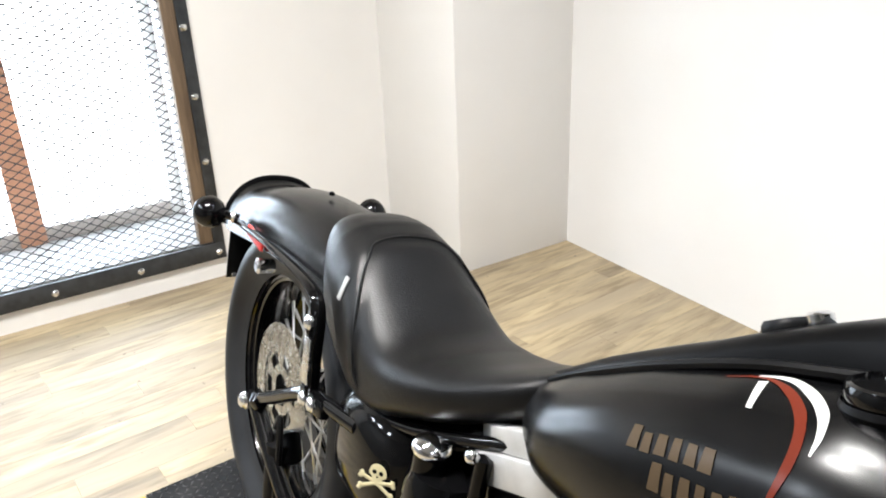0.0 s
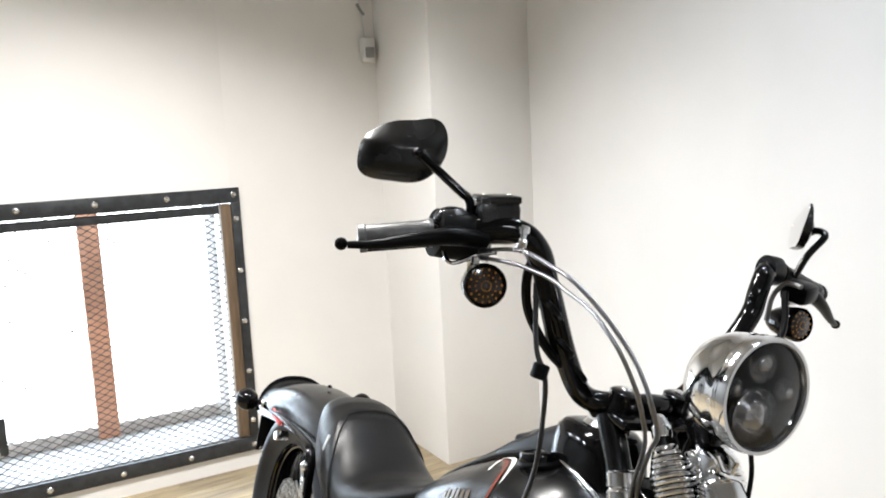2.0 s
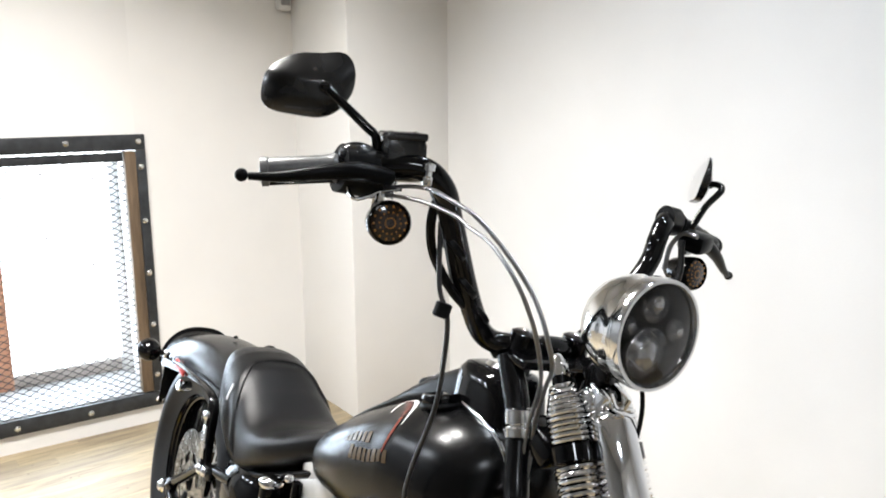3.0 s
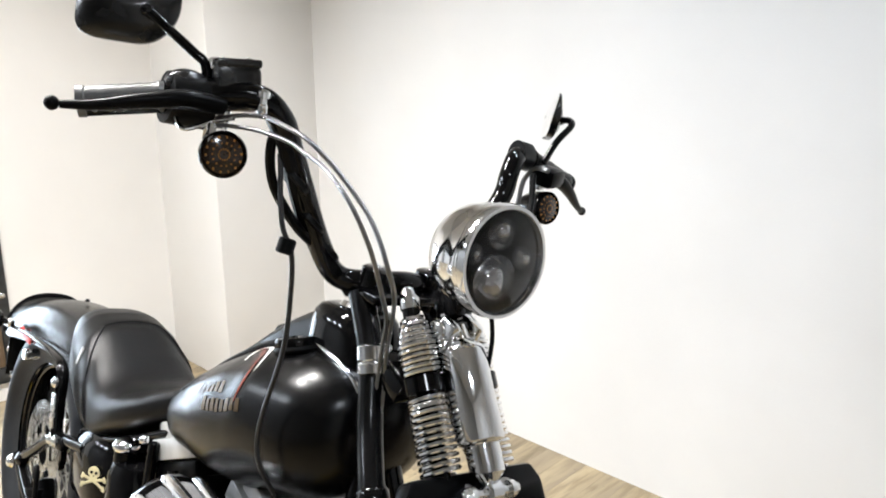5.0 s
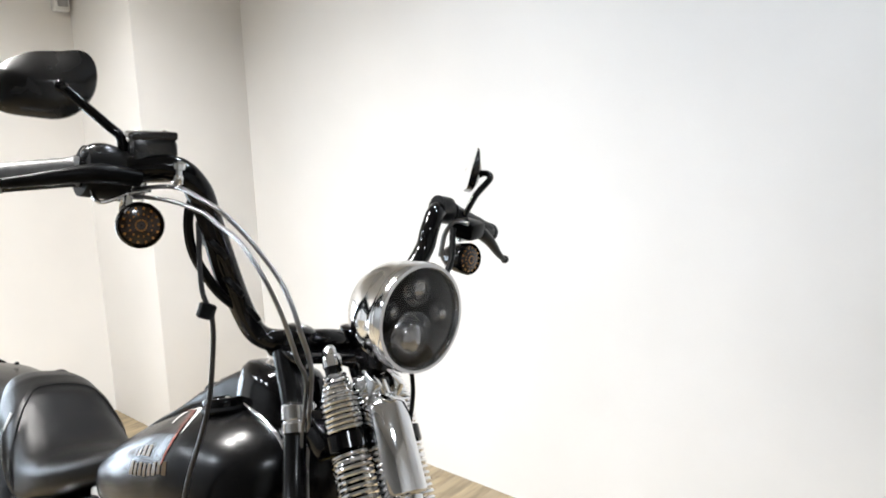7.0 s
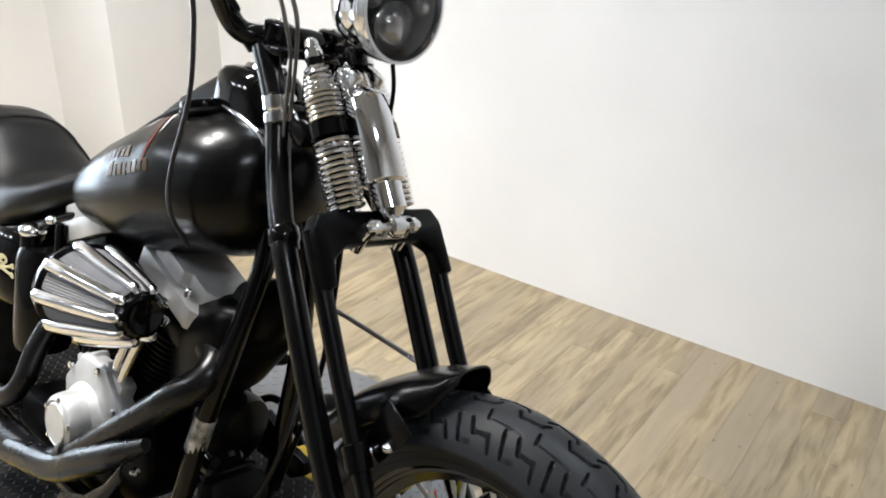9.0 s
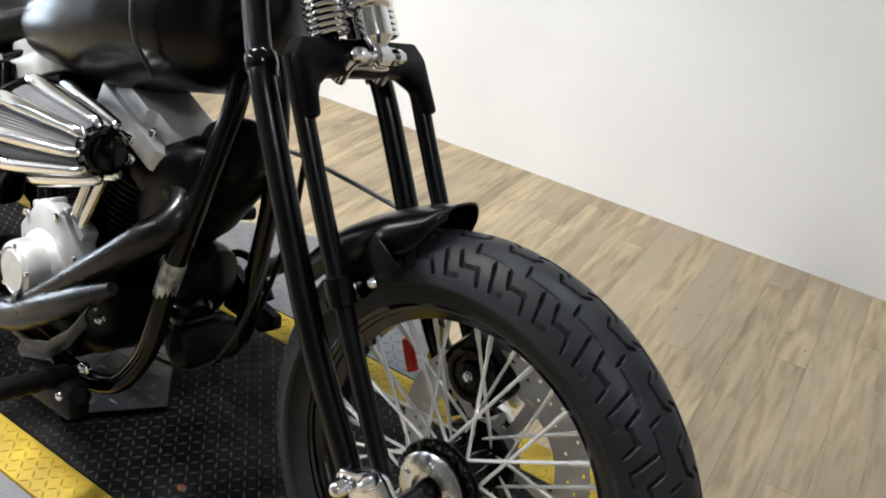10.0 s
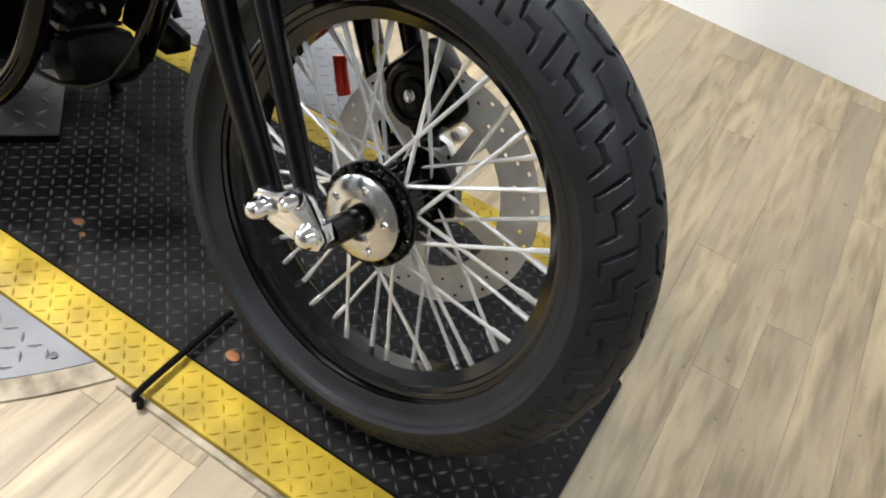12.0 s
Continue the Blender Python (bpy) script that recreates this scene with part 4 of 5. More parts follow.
    sig = part("turn_signal", lathe(sg, sd, [(0.004, -0.045), (0.014, -0.042), (0.021, -0.03), (0.0258, -0.010), (0.0272, 0.006), (0.0272, 0.014), (0.025, 0.017), (0.024, 0.013)], 32, False), GLOSS, bike, "black bullet turn signal")
    part("signal_lens", lathe(sg, sd, [(0.0245, 0.010), (0.023, 0.014), (0.016, 0.017), (0.001, 0.019)], 32, False), AMBER, sig, "smoked amber lens")
    for k in range(14):
        a = 2 * math.pi * k / 14
        for rr in (0.006, 0.013, 0.020):
            part("led", ball(sg + sd * (0.018 - rr * 0.12) + basis(sd)[0] * rr * math.cos(a + rr * 9) + basis(sd)[1] * rr * math.sin(a + rr * 9), 0.0016, seg=6, rings=4), AMBERLED, sig)
    part("signal_stem", tube([(sg.x - 0.012, sg.y, sg.z + 0.028), (sg.x - 0.014, sg.y - s * 0.004, sg.z + 0.06)], 0.008, 10, 1), CHROME, sig, "chrome signal stem")
    # Mirror on a bent stalk.
    if s < 0:
        stalk = [(1.118, -0.300, 1.190), (1.114, -0.305, 1.217), (1.106, -0.317, 1.228), (1.086, -0.343, 1.250), (1.066, -0.361, 1.267)]
        mc, face = Vector((1.030, -0.368, 1.269)), Vector((-0.88, 0.46, -0.05))
    else:
        stalk = [(1.116, 0.300, 1.19), (1.118, 0.320, 1.228), (1.123, 0.345, 1.260), (1.110, 0.352, 1.270), (1.088, 0.354, 1.270)]
        mc, face = Vector((1.072, 0.352, 1.272)), Vector((-0.63, -0.775, 0.04))
    part("mirror_stalk", tube(stalk, 0.0058, 10, 5), GLOSS, bike, "bent black mirror stalk")
    face.normalize()
    up = Vector((0, 0, 1))
    side = up.cross(face).normalized() * s
    up = face.cross(side).normalized() * (1 if face.cross(side).z > 0 else -1)

    def mirror_ring(k, off):
        out = []
        for j in range(64):
            a = 2 * math.pi * j / 64
            cx, cz = math.cos(a), math.sin(a)
            e = 0.62 if cx > 0 else 0.62 + 0.30 * abs(cx)
            size = 1.0 if s < 0 else 0.84
            x = size * 0.057 * math.copysign(abs(cx) ** e, cx)
            z = size * 0.041 * math.copysign(abs(cz) ** e, cz) * (1.0 - (0.30 if cz > 0 else 0.12) * cx) - 0.012 * cx
            q = z * k / 0.041
            out.append(mc + side * x * k * -1 + up * z * k - face * off * (1 - 0.95 * max(0.0, q - 0.14) - 0.18 * max(0.0, -q - 0.3)))
        return out

    dp = 0.72 if s < 0 else 0.45
    sh = part("mirror_shell", loft([mirror_ring(0.98, -0.006), mirror_ring(1.0, 0.0), mirror_ring(0.99, 0.006), mirror_ring(0.9, 0.016 * dp), mirror_ring(0.68, 0.025 * dp), mirror_ring(0.35, 0.030 * dp), mirror_ring(0.03, 0.031 * dp)]), SHELLM, bike, "black teardrop mirror shell with a ridge", angle=22)
    part("mirror_glass", loft([mirror_ring(0.95, -0.0075), mirror_ring(0.95, -0.0065)]), MIRROR, sh, "mirror glass")
    part("mirror_bolt", acorn(Vector(stalk[-1]) - face * 0.002, -face, 0.0075, 0.007), GLOSS, sh)

# Bright wire loop and banjo bolt below the brake lever.
part("wire_loop", tube([(1.118, -0.335, 1.165), (1.128, -0.335, 1.147), (1.139, -0.33, 1.139), (1.143, -0.315, 1.145), (1.143, -0.3, 1.153), (1.164, -0.285, 1.16)], 0.0026, 8, 5), CHROME, bike, "bright wire loop under the lever")
part("banjo_bolt", lathe((1.176, -0.258, 1.170), (0.1, -0.1, 1), [(0.005, 0), (0.0065, 0.002), (0.0065, 0.010), (0.0045, 0.012), (0.0045, 0.018), (0.0075, 0.019), (0.0075, 0.026), (0.003, 0.028)], 12), CHROME, bike, "chrome banjo bolt")
part("lever_pivot", hexagon((1.140, -0.300, 1.150), (0.2, -0.1, -1), 0.008, 0.024), CHROME, bike)

# Cables.
CABLES = [
    ([(1.13, -0.29, 1.158), (1.165, -0.272, 1.166), (1.20, -0.264, 1.166), (1.25, -0.268, 1.158), (1.294, -0.266, 1.147), (1.327, -0.246, 1.12), (1.358, -0.226, 1.085), (1.38, -0.221, 1.06), (1.392, -0.215, 1.035), (1.379, -0.19, 1.005), (1.31, -0.13, 0.965), (1.25, -0.08, 0.90), (1.244, -0.07, 0.852), (1.246, -0.07, 0.80)], 0.0027, BRAID),
    ([(1.125, -0.30, 1.150), (1.19, -0.275, 1.151), (1.254, -0.266, 1.143), (1.293, -0.267, 1.133), (1.333, -0.267, 1.122), (1.366, -0.267, 1.105), (1.384, -0.26, 1.086), (1.392, -0.249, 1.065), (1.394, -0.236, 1.043), (1.372, -0.20, 1.003), (1.30, -0.13, 0.96), (1.245, -0.085, 0.90), (1.235, -0.075, 0.85), (1.238, -0.075, 0.79)], 0.0025, BRAID),
    ([(1.155, -0.215, 1.13), (1.165, -0.205, 1.05), (1.173, -0.191, 1.016), (1.168, -0.18, 0.970), (1.156, -0.170, 0.890), (1.118, -0.162, 0.795), (1.108, -0.158, 0.75), (1.112, -0.150, 0.715), (1.11, -0.12, 0.672)], 0.0034, DULLBRAID),
    ([(1.15, -0.24, 1.185), (1.165, -0.215, 1.14), (1.145, -0.175, 1.08), (1.138, -0.150, 1.045), (1.12, -0.09, 0.995), (1.13, -0.06, 0.96)], 0.010, PLASTIC),
    ([(1.163, -0.226, 1.172), (1.150, -0.226, 1.135), (1.142, -0.212, 1.095), (1.143, -0.188, 1.062), (1.143, -0.165, 1.040), (1.132, -0.130, 1.020)], 0.0065, PLASTIC),
    ([(1.165, 0.225, 1.165), (1.19, 0.20, 1.10), (1.20, 0.12, 1.03), (1.20, 0.05, 0.95), (1.20, 0.03, 0.85)], 0.0052, PLASTIC),
    ([(1.111, 0.26, 1.115), (1.115, 0.26, 1.155), (1.135, 0.262, 1.177), (1.160, 0.265, 1.176)], 0.0042, BRAID),
    ([(1.10, 0.155, 0.549), (1.163, 0.15, 0.551), (1.29, 0.125, 0.556), (1.405, 0.10, 0.56)], 0.0042, BRAID),
    ([(1.19, 0.10, 0.70), (1.16, 0.13, 0.55), (1.15, 0.13, 0.42), (1.13, 0.09, 0.22)], 0.005, PLASTIC),
    ([(1.19, 0.06, 0.50), (1.197, 0.035, 0.37), (1.178, 0.02, 0.275), (1.13, 0.015, 0.20), (1.06, 0.0, 0.165), (1.0, -0.03, 0.175)], 0.0042, DULLBRAID),
]
for pts, r, m in CABLES:
    part("cable", tube(pts, r, 8, 8), m, bike, "bright braided cable" if m is BRAID else "black cable")
for at in ((1.150, -0.188, 1.10), (1.140, -0.152, 1.052), (1.13, -0.115, 1.018)):
    part("cable_tie", lathe(at, (0.1, 0.6, 0.75), [(0.021, -0.004), (0.0235, -0.003), (0.0235, 0.003), (0.021, 0.004)], 16), PLASTIC, bike, "black tie round bar and wires")
part("cable_clip", lathe((1.168, -0.196, 1.021), (0, 0.2, 1), [(0.008, -0.01), (0.011, -0.008), (0.011, 0.008), (0.008, 0.01)], 12), PLASTIC, bike)


# Tank.
def super_ring(x, zc, w, h, e=2.4, n=40, flat=1.0, shift=0.0):
    out = []
    for j in range(n):
        a = 2 * math.pi * j / n
        cy, cz = math.cos(a), math.sin(a)
        out.append((x + shift * cz, w * math.copysign(abs(cy) ** (2 / e), cy), zc + h * math.copysign(abs(cz) ** (2 / e), cz) * (flat if cz < 0 else 1)))
    return out


def spread(rows, n):
    """Rows of numbers, smoothly filled in to n rows."""
    rows = np.array(rows, float)
    t = np.r_[0, np.cumsum(np.hypot(np.diff(rows[:, 0]), 0.4 * np.diff(rows[:, 2])))]
    u = np.linspace(0, t[-1], n)
    line = curve_points([(a, b, c) for a, b, c in rows[:, :3]], 10)
    more = [np.interp(np.linspace(0, 1, len(line)), np.linspace(0, 1, len(rows)), rows[:, k]) for k in range(3, rows.shape[1])]
    full = np.column_stack([np.array([tuple(p) for p in line]), *more])
    pick = np.linspace(0, len(full) - 1, n)
    return [[float(np.interp(p, np.arange(len(full)), full[:, k])) for k in range(full.shape[1])] for p in pick]


TANK = [(0.640, 0.648, 0.012, 0.012), (0.652, 0.650, 0.045, 0.030), (0.68, 0.654, 0.078, 0.044), (0.715, 0.662, 0.102, 0.060), (0.75, 0.668, 0.120, 0.074), (0.815, 0.689, 0.134, 0.093), (0.873, 0.703, 0.142, 0.108), (0.923, 0.717, 0.145, 0.118), (0.97, 0.729, 0.146, 0.122), (1.02, 0.747, 0.146, 0.120), (1.11, 0.758, 0.132, 0.110), (1.165, 0.768, 0.097, 0.080), (1.19, 0.772, 0.045, 0.04), (1.195, 0.772, 0.01, 0.01)]
TANKS = spread(TANK, 44)
tank = part("fuel_tank", loft([super_ring(x, z, w, h, 2.25) for x, z, w, h in TANKS]), DENIM, bike, "satin black teardrop fuel tank with ivory and rust stripes", angle=60)


def tank_point(x, a, off=0.0006):
    """A point on the tank's right side: a is the angle up from the widest line, in degrees."""
    rows = np.array(TANKS)
    z, w, h = (float(np.interp(x, rows[:, 0], rows[:, k])) for k in (1, 2, 3))
    ca, sa = math.cos(radians(a)), math.sin(radians(a))
    e = 2 / 2.25
    return Vector((x, -(w + off) * abs(ca) ** e, z + (h + off) * math.copysign(abs(sa) ** e, sa)))


def tank_band(name, rows, material, label, n=48):
    """A painted band on the tank: rows of x, angle, half width in x and in angle."""
    t = np.linspace(0, 1, len(rows))
    u = np.linspace(0, 1, n)
    line = curve_points([(r[0], r[1] * 0.01, 0) for r in rows], 12)
    tl = np.linspace(0, 1, len(line))
    c = [np.interp(u, tl, [q.x for q in line]), np.interp(u, tl, [q.y * 100 for q in line])] + [np.interp(u, t, [r[k] for r in rows]) for k in (2, 3)]
    v, f = [], []
    for x, a, dx, da in zip(*c):
        for q in np.linspace(-1, 1, 5):
            v.append(tank_point(float(x + q * dx), float(a + q * da)))
    for i in range(n - 1):
        for j in range(4):
            f.append((i * 5 + j, i * 5 + j + 1, i * 5 + j + 6, i * 5 + j + 5))
    return part(name, Shape().add(v, f), material, tank, label)


tank_band("stripe", [(0.900, 64, 0.0, 0.4), (0.935, 65.0, 0.0, 0.8), (0.960, 60, 0.0015, 1.4), (0.983, 51, 0.003, 1.2), (0.998, 40, 0.004, 0), (1.005, 28, 0.0036, 0), (1.006, 12, 0.0015, 0)], ORANGE, "thin rust red stripe")
tank_band("stripe", [(0.925, 66, 0.0, 0.5), (0.950, 67, 0.0, 1.4), (0.976, 61, 0.002, 1.6), (0.998, 52, 0.0032, 1.0), (1.009, 43, 0.0025, 0), (1.013, 35, 0.0008, 0)], IVORY, "ivory stripe with a pointed end")
tank_band("stripe", [(0.934, 63, 0.0035, 0.5), (0.947, 48, 0.0025, 0)], IVORY, "ivory tick")
# Lettering on the tank side, as plain blocks of its size.
for a0, x0, count in ((24, 0.876, 6), (10.5, 0.914, 8)):
    for k in range(count):
        x = x0 + k * 0.0146
        hw = (0.0060, 0.0050, 0.0056, 0.0046, 0.0052, 0.0060, 0.0048, 0.0056)[k]
        top = 6.2 if k == 0 else (4.2, 3.8, 4.4)[k % 3]
        tank_band("letter_bar", [(x - 0.003, a0 + top, hw * 0.8, 0), (x + 0.003, a0 - 4.4 - 0.4 * (k % 2), hw, 0)], GOLD, "tan lettering block", 5)
part("tank_console", loft([[(x, y * wd, z - 0.012 + (dz + 0.012) * (1 - abs(y) ** 5)) for y in np.linspace(-1, 1, 15)] + [(x, y * wd, z - 0.06) for y in np.linspace(1, -1, 5)] for x, wd, z, dz in ((0.63, 0.012, 0.664, 0.010), (0.665, 0.026, 0.692, 0.006), (0.724, 0.036, 0.735, 0.006), (0.791, 0.041, 0.778, 0.006), (0.849, 0.044, 0.813, 0.006), (0.898, 0.046, 0.845, 0.006), (0.966, 0.047, 0.884, 0.006), (1.03, 0.047, 0.916, 0.006))]), SATIN, bike, "black console ridge along the tank")
ignition = part("ignition_switch", lathe((0.902, 0.0, 0.842), (-0.5, 0.0, 0.87), [(0.021, 0), (0.023, 0.004), (0.023, 0.014), (0.020, 0.018), (0.004, 0.019)], 24), PLASTIC, bike, "round black ignition switch on the console")
part("switch_collar", lathe((0.926, 0.0, 0.858), (-0.5, 0.0, 0.87), [(0.010, 0), (0.012, 0.003), (0.012, 0.016), (0.008, 0.019)], 18), CHROME, ignition, "small chrome collar")
part("console_trim", tube([(0.64, -0.020, 0.664), (0.665, -0.032, 0.684), (0.724, -0.043, 0.724), (0.791, -0.049, 0.765), (0.849, -0.052, 0.797), (0.92, -0.054, 0.832), (1.0, -0.054, 0.862)], 0.0055, 8, 5), PLASTIC, bike)
for at, way, r in (((1.026, -0.064, 0.858), (-0.26, -0.10, 1), 0.033), ((0.865, 0.066, 0.812), (-0.35, 0.30, 1), 0.030)):
    cap = part("filler_cap", lathe(at, way, [(r * 0.92, -0.006), (r * 1.0, 0.002), (r * 1.0, 0.009), (r * 0.94, 0.013), (r * 0.84, 0.014), (r * 0.8, 0.0115), (r * 0.05, 0.012)], 40), GLOSS, bike, "flat round black filler cap")
    part("cap_ring", lathe(at, way, [(r * 1.04, -0.008), (r * 1.09, -0.004), (r * 1.04, 0.001)], 40, False), PLASTIC, cap)
part("tank_trim", tube([(1.010, -0.052, 0.866), (1.045, -0.054, 0.868), (1.085, -0.056, 0.866), (1.125, -0.055, 0.857), (1.160, -0.052, 0.840), (1.184, -0.048, 0.800), (1.192, -0.042, 0.75)], 0.0042, 10, 6), CHROME, bike, "bright trim along the tank front edge")
part("neck_cover", loft([[(x + sx * math.copysign(abs(math.cos(a)) ** 0.72, math.cos(a)), sy * math.copysign(abs(math.sin(a)) ** 0.72, math.sin(a)), z) for a in (2 * math.pi * k / 40 for k in range(40))] for x, z, sx, sy in ((1.082, 0.80, 0.080, 0.058), (1.078, 0.86, 0.076, 0.058), (1.074, 0.898, 0.070, 0.056), (1.071, 0.916, 0.064, 0.052), (1.070, 0.926, 0.054, 0.045), (1.070, 0.930, 0.040, 0.034))]), GLOSS, bike, "gloss black cover behind the fork")
part("neck_trim", lathe((1.085, 0, 0.929), (0, 0, 1), [(0.034, 0), (0.036, 0.003), (0.030, 0.010), (0.022, 0.011)], 28), CHROME, bike, "chrome lip")

# Seat.
SEAT = [(0.108, 0.66, 0.045, 0.030), (0.12, 0.655, 0.072, 0.054), (0.155, 0.642, 0.092, 0.078), (0.20, 0.62, 0.106, 0.101), (0.27, 0.597, 0.116, 0.108), (0.34, 0.570, 0.124, 0.092), (0.41, 0.560, 0.127, 0.066), (0.48, 0.577, 0.123, 0.047), (0.55, 0.603, 0.108, 0.040), (0.61, 0.632, 0.085, 0.036), (0.655, 0.655, 0.058, 0.030), (0.672, 0.664, 0.03, 0.015)]
SEAM = ((0.385, -20), (0.36, -2), (0.33, 24), (0.295, 44), (0.27, 58), (0.25, 70), (0.243, 90))


def seat_ring(x, z, w, h):
    """One section of the seat: the front panel lies a little inside the padded rim."""
    out = []
    for p in super_ring(x, z, w, h, 2.9, 64):
        a = math.degrees(math.atan2(math.copysign(abs((p[2] - z) / h) ** 1.45, p[2] - z), (abs(p[1]) / w) ** 1.45))
        edge = np.interp(a, [q[1] for q in SEAM], [q[0] for q in SEAM])
        d = min(1.0, max(0.0, (x - edge + 0.006) / 0.012)) * min(1.0, max(0.0, (a + 20) / 15)) * min(1.0, max(0.0, (0.52 - x) / 0.12))
        k = 1 - 0.035 * d * d * (3 - 2 * d)
        out.append((p[0], p[1] * k, z + (p[2] - z) * k))
    return out


seat = part("seat", loft([seat_ring(*q) for q in spread(SEAT, 96)]), LEATHER, bike, "black leather solo seat with a raised back", angle=70)
seat_rows = np.array(spread(SEAT, 40))


def seat_point(x, a, s, off=0.001):
    z, w, h = (float(np.interp(x, seat_rows[:, 0], seat_rows[:, k])) for k in (1, 2, 3))
    ca, sa = math.cos(radians(a)), math.sin(radians(a))
    e = 2 / 2.9
    return Vector((x, s * (w + off) * abs(ca) ** e, z + (h + off) * math.copysign(abs(sa) ** e, sa)))


seam = [seat_point(x, q, -1, -0.0012) for x, q in SEAM]
seam += [Vector((p.x, -p.y, p.z)) for p in seam[-2::-1]]
part("seat_piping", tube(seam, 0.0021, 8, 5), LEATHER, seat, "stitched seam")
part("seat_tag", box((0.011, 0.003, 0.038), (0, 0, 0), 0.001), GREYM, seat, "small worn metal tag", Matrix.Translation(seat_point(0.276, 18, -1, 0.0)) @ pose(0, 0, 0, -14, 6, 0))
part("seat_rail", tube([(0.36, -0.11, 0.505), (0.45, -0.10, 0.515), (0.56, -0.085, 0.555), (0.66, -0.06, 0.60)], 0.009, 10, 4), GLOSS, bike)

# Rear fender.
FENDER = [(0.36, 0.640, 0.085, 0.52), (0.24, 0.672, 0.100, 0.575), (0.13, 0.685, 0.107, 0.592), (0.02, 0.688, 0.112, 0.588), (-0.09, 0.682, 0.115, 0.578), (-0.18, 0.669, 0.115, 0.564), (-0.25, 0.651, 0.113, 0.552), (-0.30, 0.640, 0.110, 0.542), (-0.335, 0.648, 0.107, 0.545)]


def fender_ring(x, top, w, low, t=0.0):
    out = []
    for k in range(25):
        a = math.pi * k / 24
        out.append((x, -(w - t) * math.copysign(abs(math.cos(a)) ** 0.84, math.cos(a)), low + (top - t - low) * abs(math.sin(a)) ** 0.95))
    return out


frows = spread(FENDER, 36)
fv = [fender_ring(*r) + fender_ring(*r, 0.004)[::-1] for r in frows]
fender = part("rear_fender", loft(fv), DENIM, bike, "satin black bobbed rear fender with a flared lip", angle=60)
part("fender_lip", tube(fender_ring(*frows[-1]), 0.006, 8, 1), SATIN, fender)
part("fender_screw", acorn((-0.05, 0.0, 0.692), (0, 0, 1), 0.006, 0.007), GLOSS, fender)
for s in (-1, 1):
    strut = part("fender_strut", tube([(0.262, s * 0.134, 0.452), (0.252, s * 0.134, 0.52), (0.240, s * 0.131, 0.59), (0.19, s * 0.129, 0.614), (0.0, s * 0.126, 0.610), (-0.15, s * 0.124, 0.596), (-0.27, s * 0.121, 0.578)], [0.013, 0.013, 0.013, 0.011, 0.010, 0.009, 0.008], 10, 5, flat=0.5), GLOSS, bike, "black fender strut")
    for x, z in ((0.243, 0.574), (0.256, 0.452), (0.288, 0.458)):
        part("strut_bolt", acorn((x, s * 0.142, z), (0, s, 0), 0.0115, 0.011), CHROME, strut, "chrome dome bolt")
    part("strut_plate", slab([(-0.012, -0.038), (0.014, -0.038), (0.008, 0.036), (-0.012, 0.036)], 0.004, 0.001, Matrix.Translation((0.250, s * 0.143, 0.516)) @ pose(0, 0, 0, 90)), POLISH, strut, "bright steel strut plate")
    part("strut_bracket", box((0.085, 0.020, 0.032), (0, 0, 0), 0.007), GLOSS, strut, "black frame bracket", pose(0.272, s * 0.133, 0.455, 0, -6, 0))
    ms = (-0.20, s * 0.122, 0.598)
    sig = part("rear_signal", lathe((-0.215, s * 0.175, 0.606), (-1, 0, 0), [(0.003, -0.03), (0.015, -0.028), (0.026, -0.018), (0.031, 0.0), (0.031, 0.010), (0.026, 0.014), (0.002, 0.018)], 28), GLOSS, bike, "round black rear turn signal on a stem")
    part("signal_stem", tube([ms, (-0.21, s * 0.15, 0.604)], 0.008, 10, 1), GLOSS, sig)
    part("stem_collar", lathe((-0.204, s * 0.132, 0.600), (-0.1, s, 0.1), [(0.010, -0.004), (0.012, 0), (0.010, 0.006)], 14), BOLT, sig)
    part("reflector", box((0.085, 0.006, 0.022), (0, 0, 0), 0.003), REDM, bike, "narrow red reflector", pose(-0.10, s * 0.1195, 0.592, 0, 4, 0))
    part("reflector_holder", lathe((-0.03, s * 0.105, 0.562), (0, s, 0), [(0.012, 0), (0.014, 0.004), (0.014, 0.03), (0.010, 0.034)], 16), CHROME, bike)
plate = part("plate_bracket", slab([(-0.085, -0.02), (0.08, -0.02), (0.085, 0.10), (-0.085, 0.10)], 0.004, 0.001, Matrix.Translation((-0.315, -0.015, 0.450)) @ pose(0, 0, 0, 90, 0, 90)), PLASTIC, bike, "black licence plate bracket")
part("bracket_edge", box((0.006, 0.15, 0.010), (-0.311, -0.015, 0.436), 0.002), BOLT, plate)

# Frame, swing arm, engine.
for s in (-1, 1):
    part("down_tube", tube([(1.165, s * 0.02, 0.74), (1.182, s * 0.04, 0.65), (1.162, s * 0.070, 0.50), (1.138, s * 0.083, 0.38), (1.112, s * 0.095, 0.24), (1.035, s * 0.11, 0.15), (0.85, s * 0.12, 0.135), (0.45, s * 0.12, 0.14), (0.32, s * 0.12, 0.22)], 0.0165, 14, 6), GLOSS, bike, "black frame tube")
    part("swing_arm", tube([(0.0, s * 0.128, 0.308), (0.12, s * 0.13, 0.379), (0.245, s * 0.13, 0.450), (0.40, s * 0.12, 0.48)], [0.013, 0.0125, 0.0125, 0.0125], 12, 4), GLOSS, bike, "black swing arm tube")
    part("swing_arm", tube([(0.0, s * 0.128, RZ), (0.14, s * 0.13, 0.255), (0.32, s * 0.128, 0.19)], 0.015, 12, 4), GLOSS, bike, "black swing arm tube")
    part("tube_nut", hexagon((0.030, s * 0.131, 0.322), (0.86, 0, 0.5), 0.018, 0.022), GLOSS, bike)
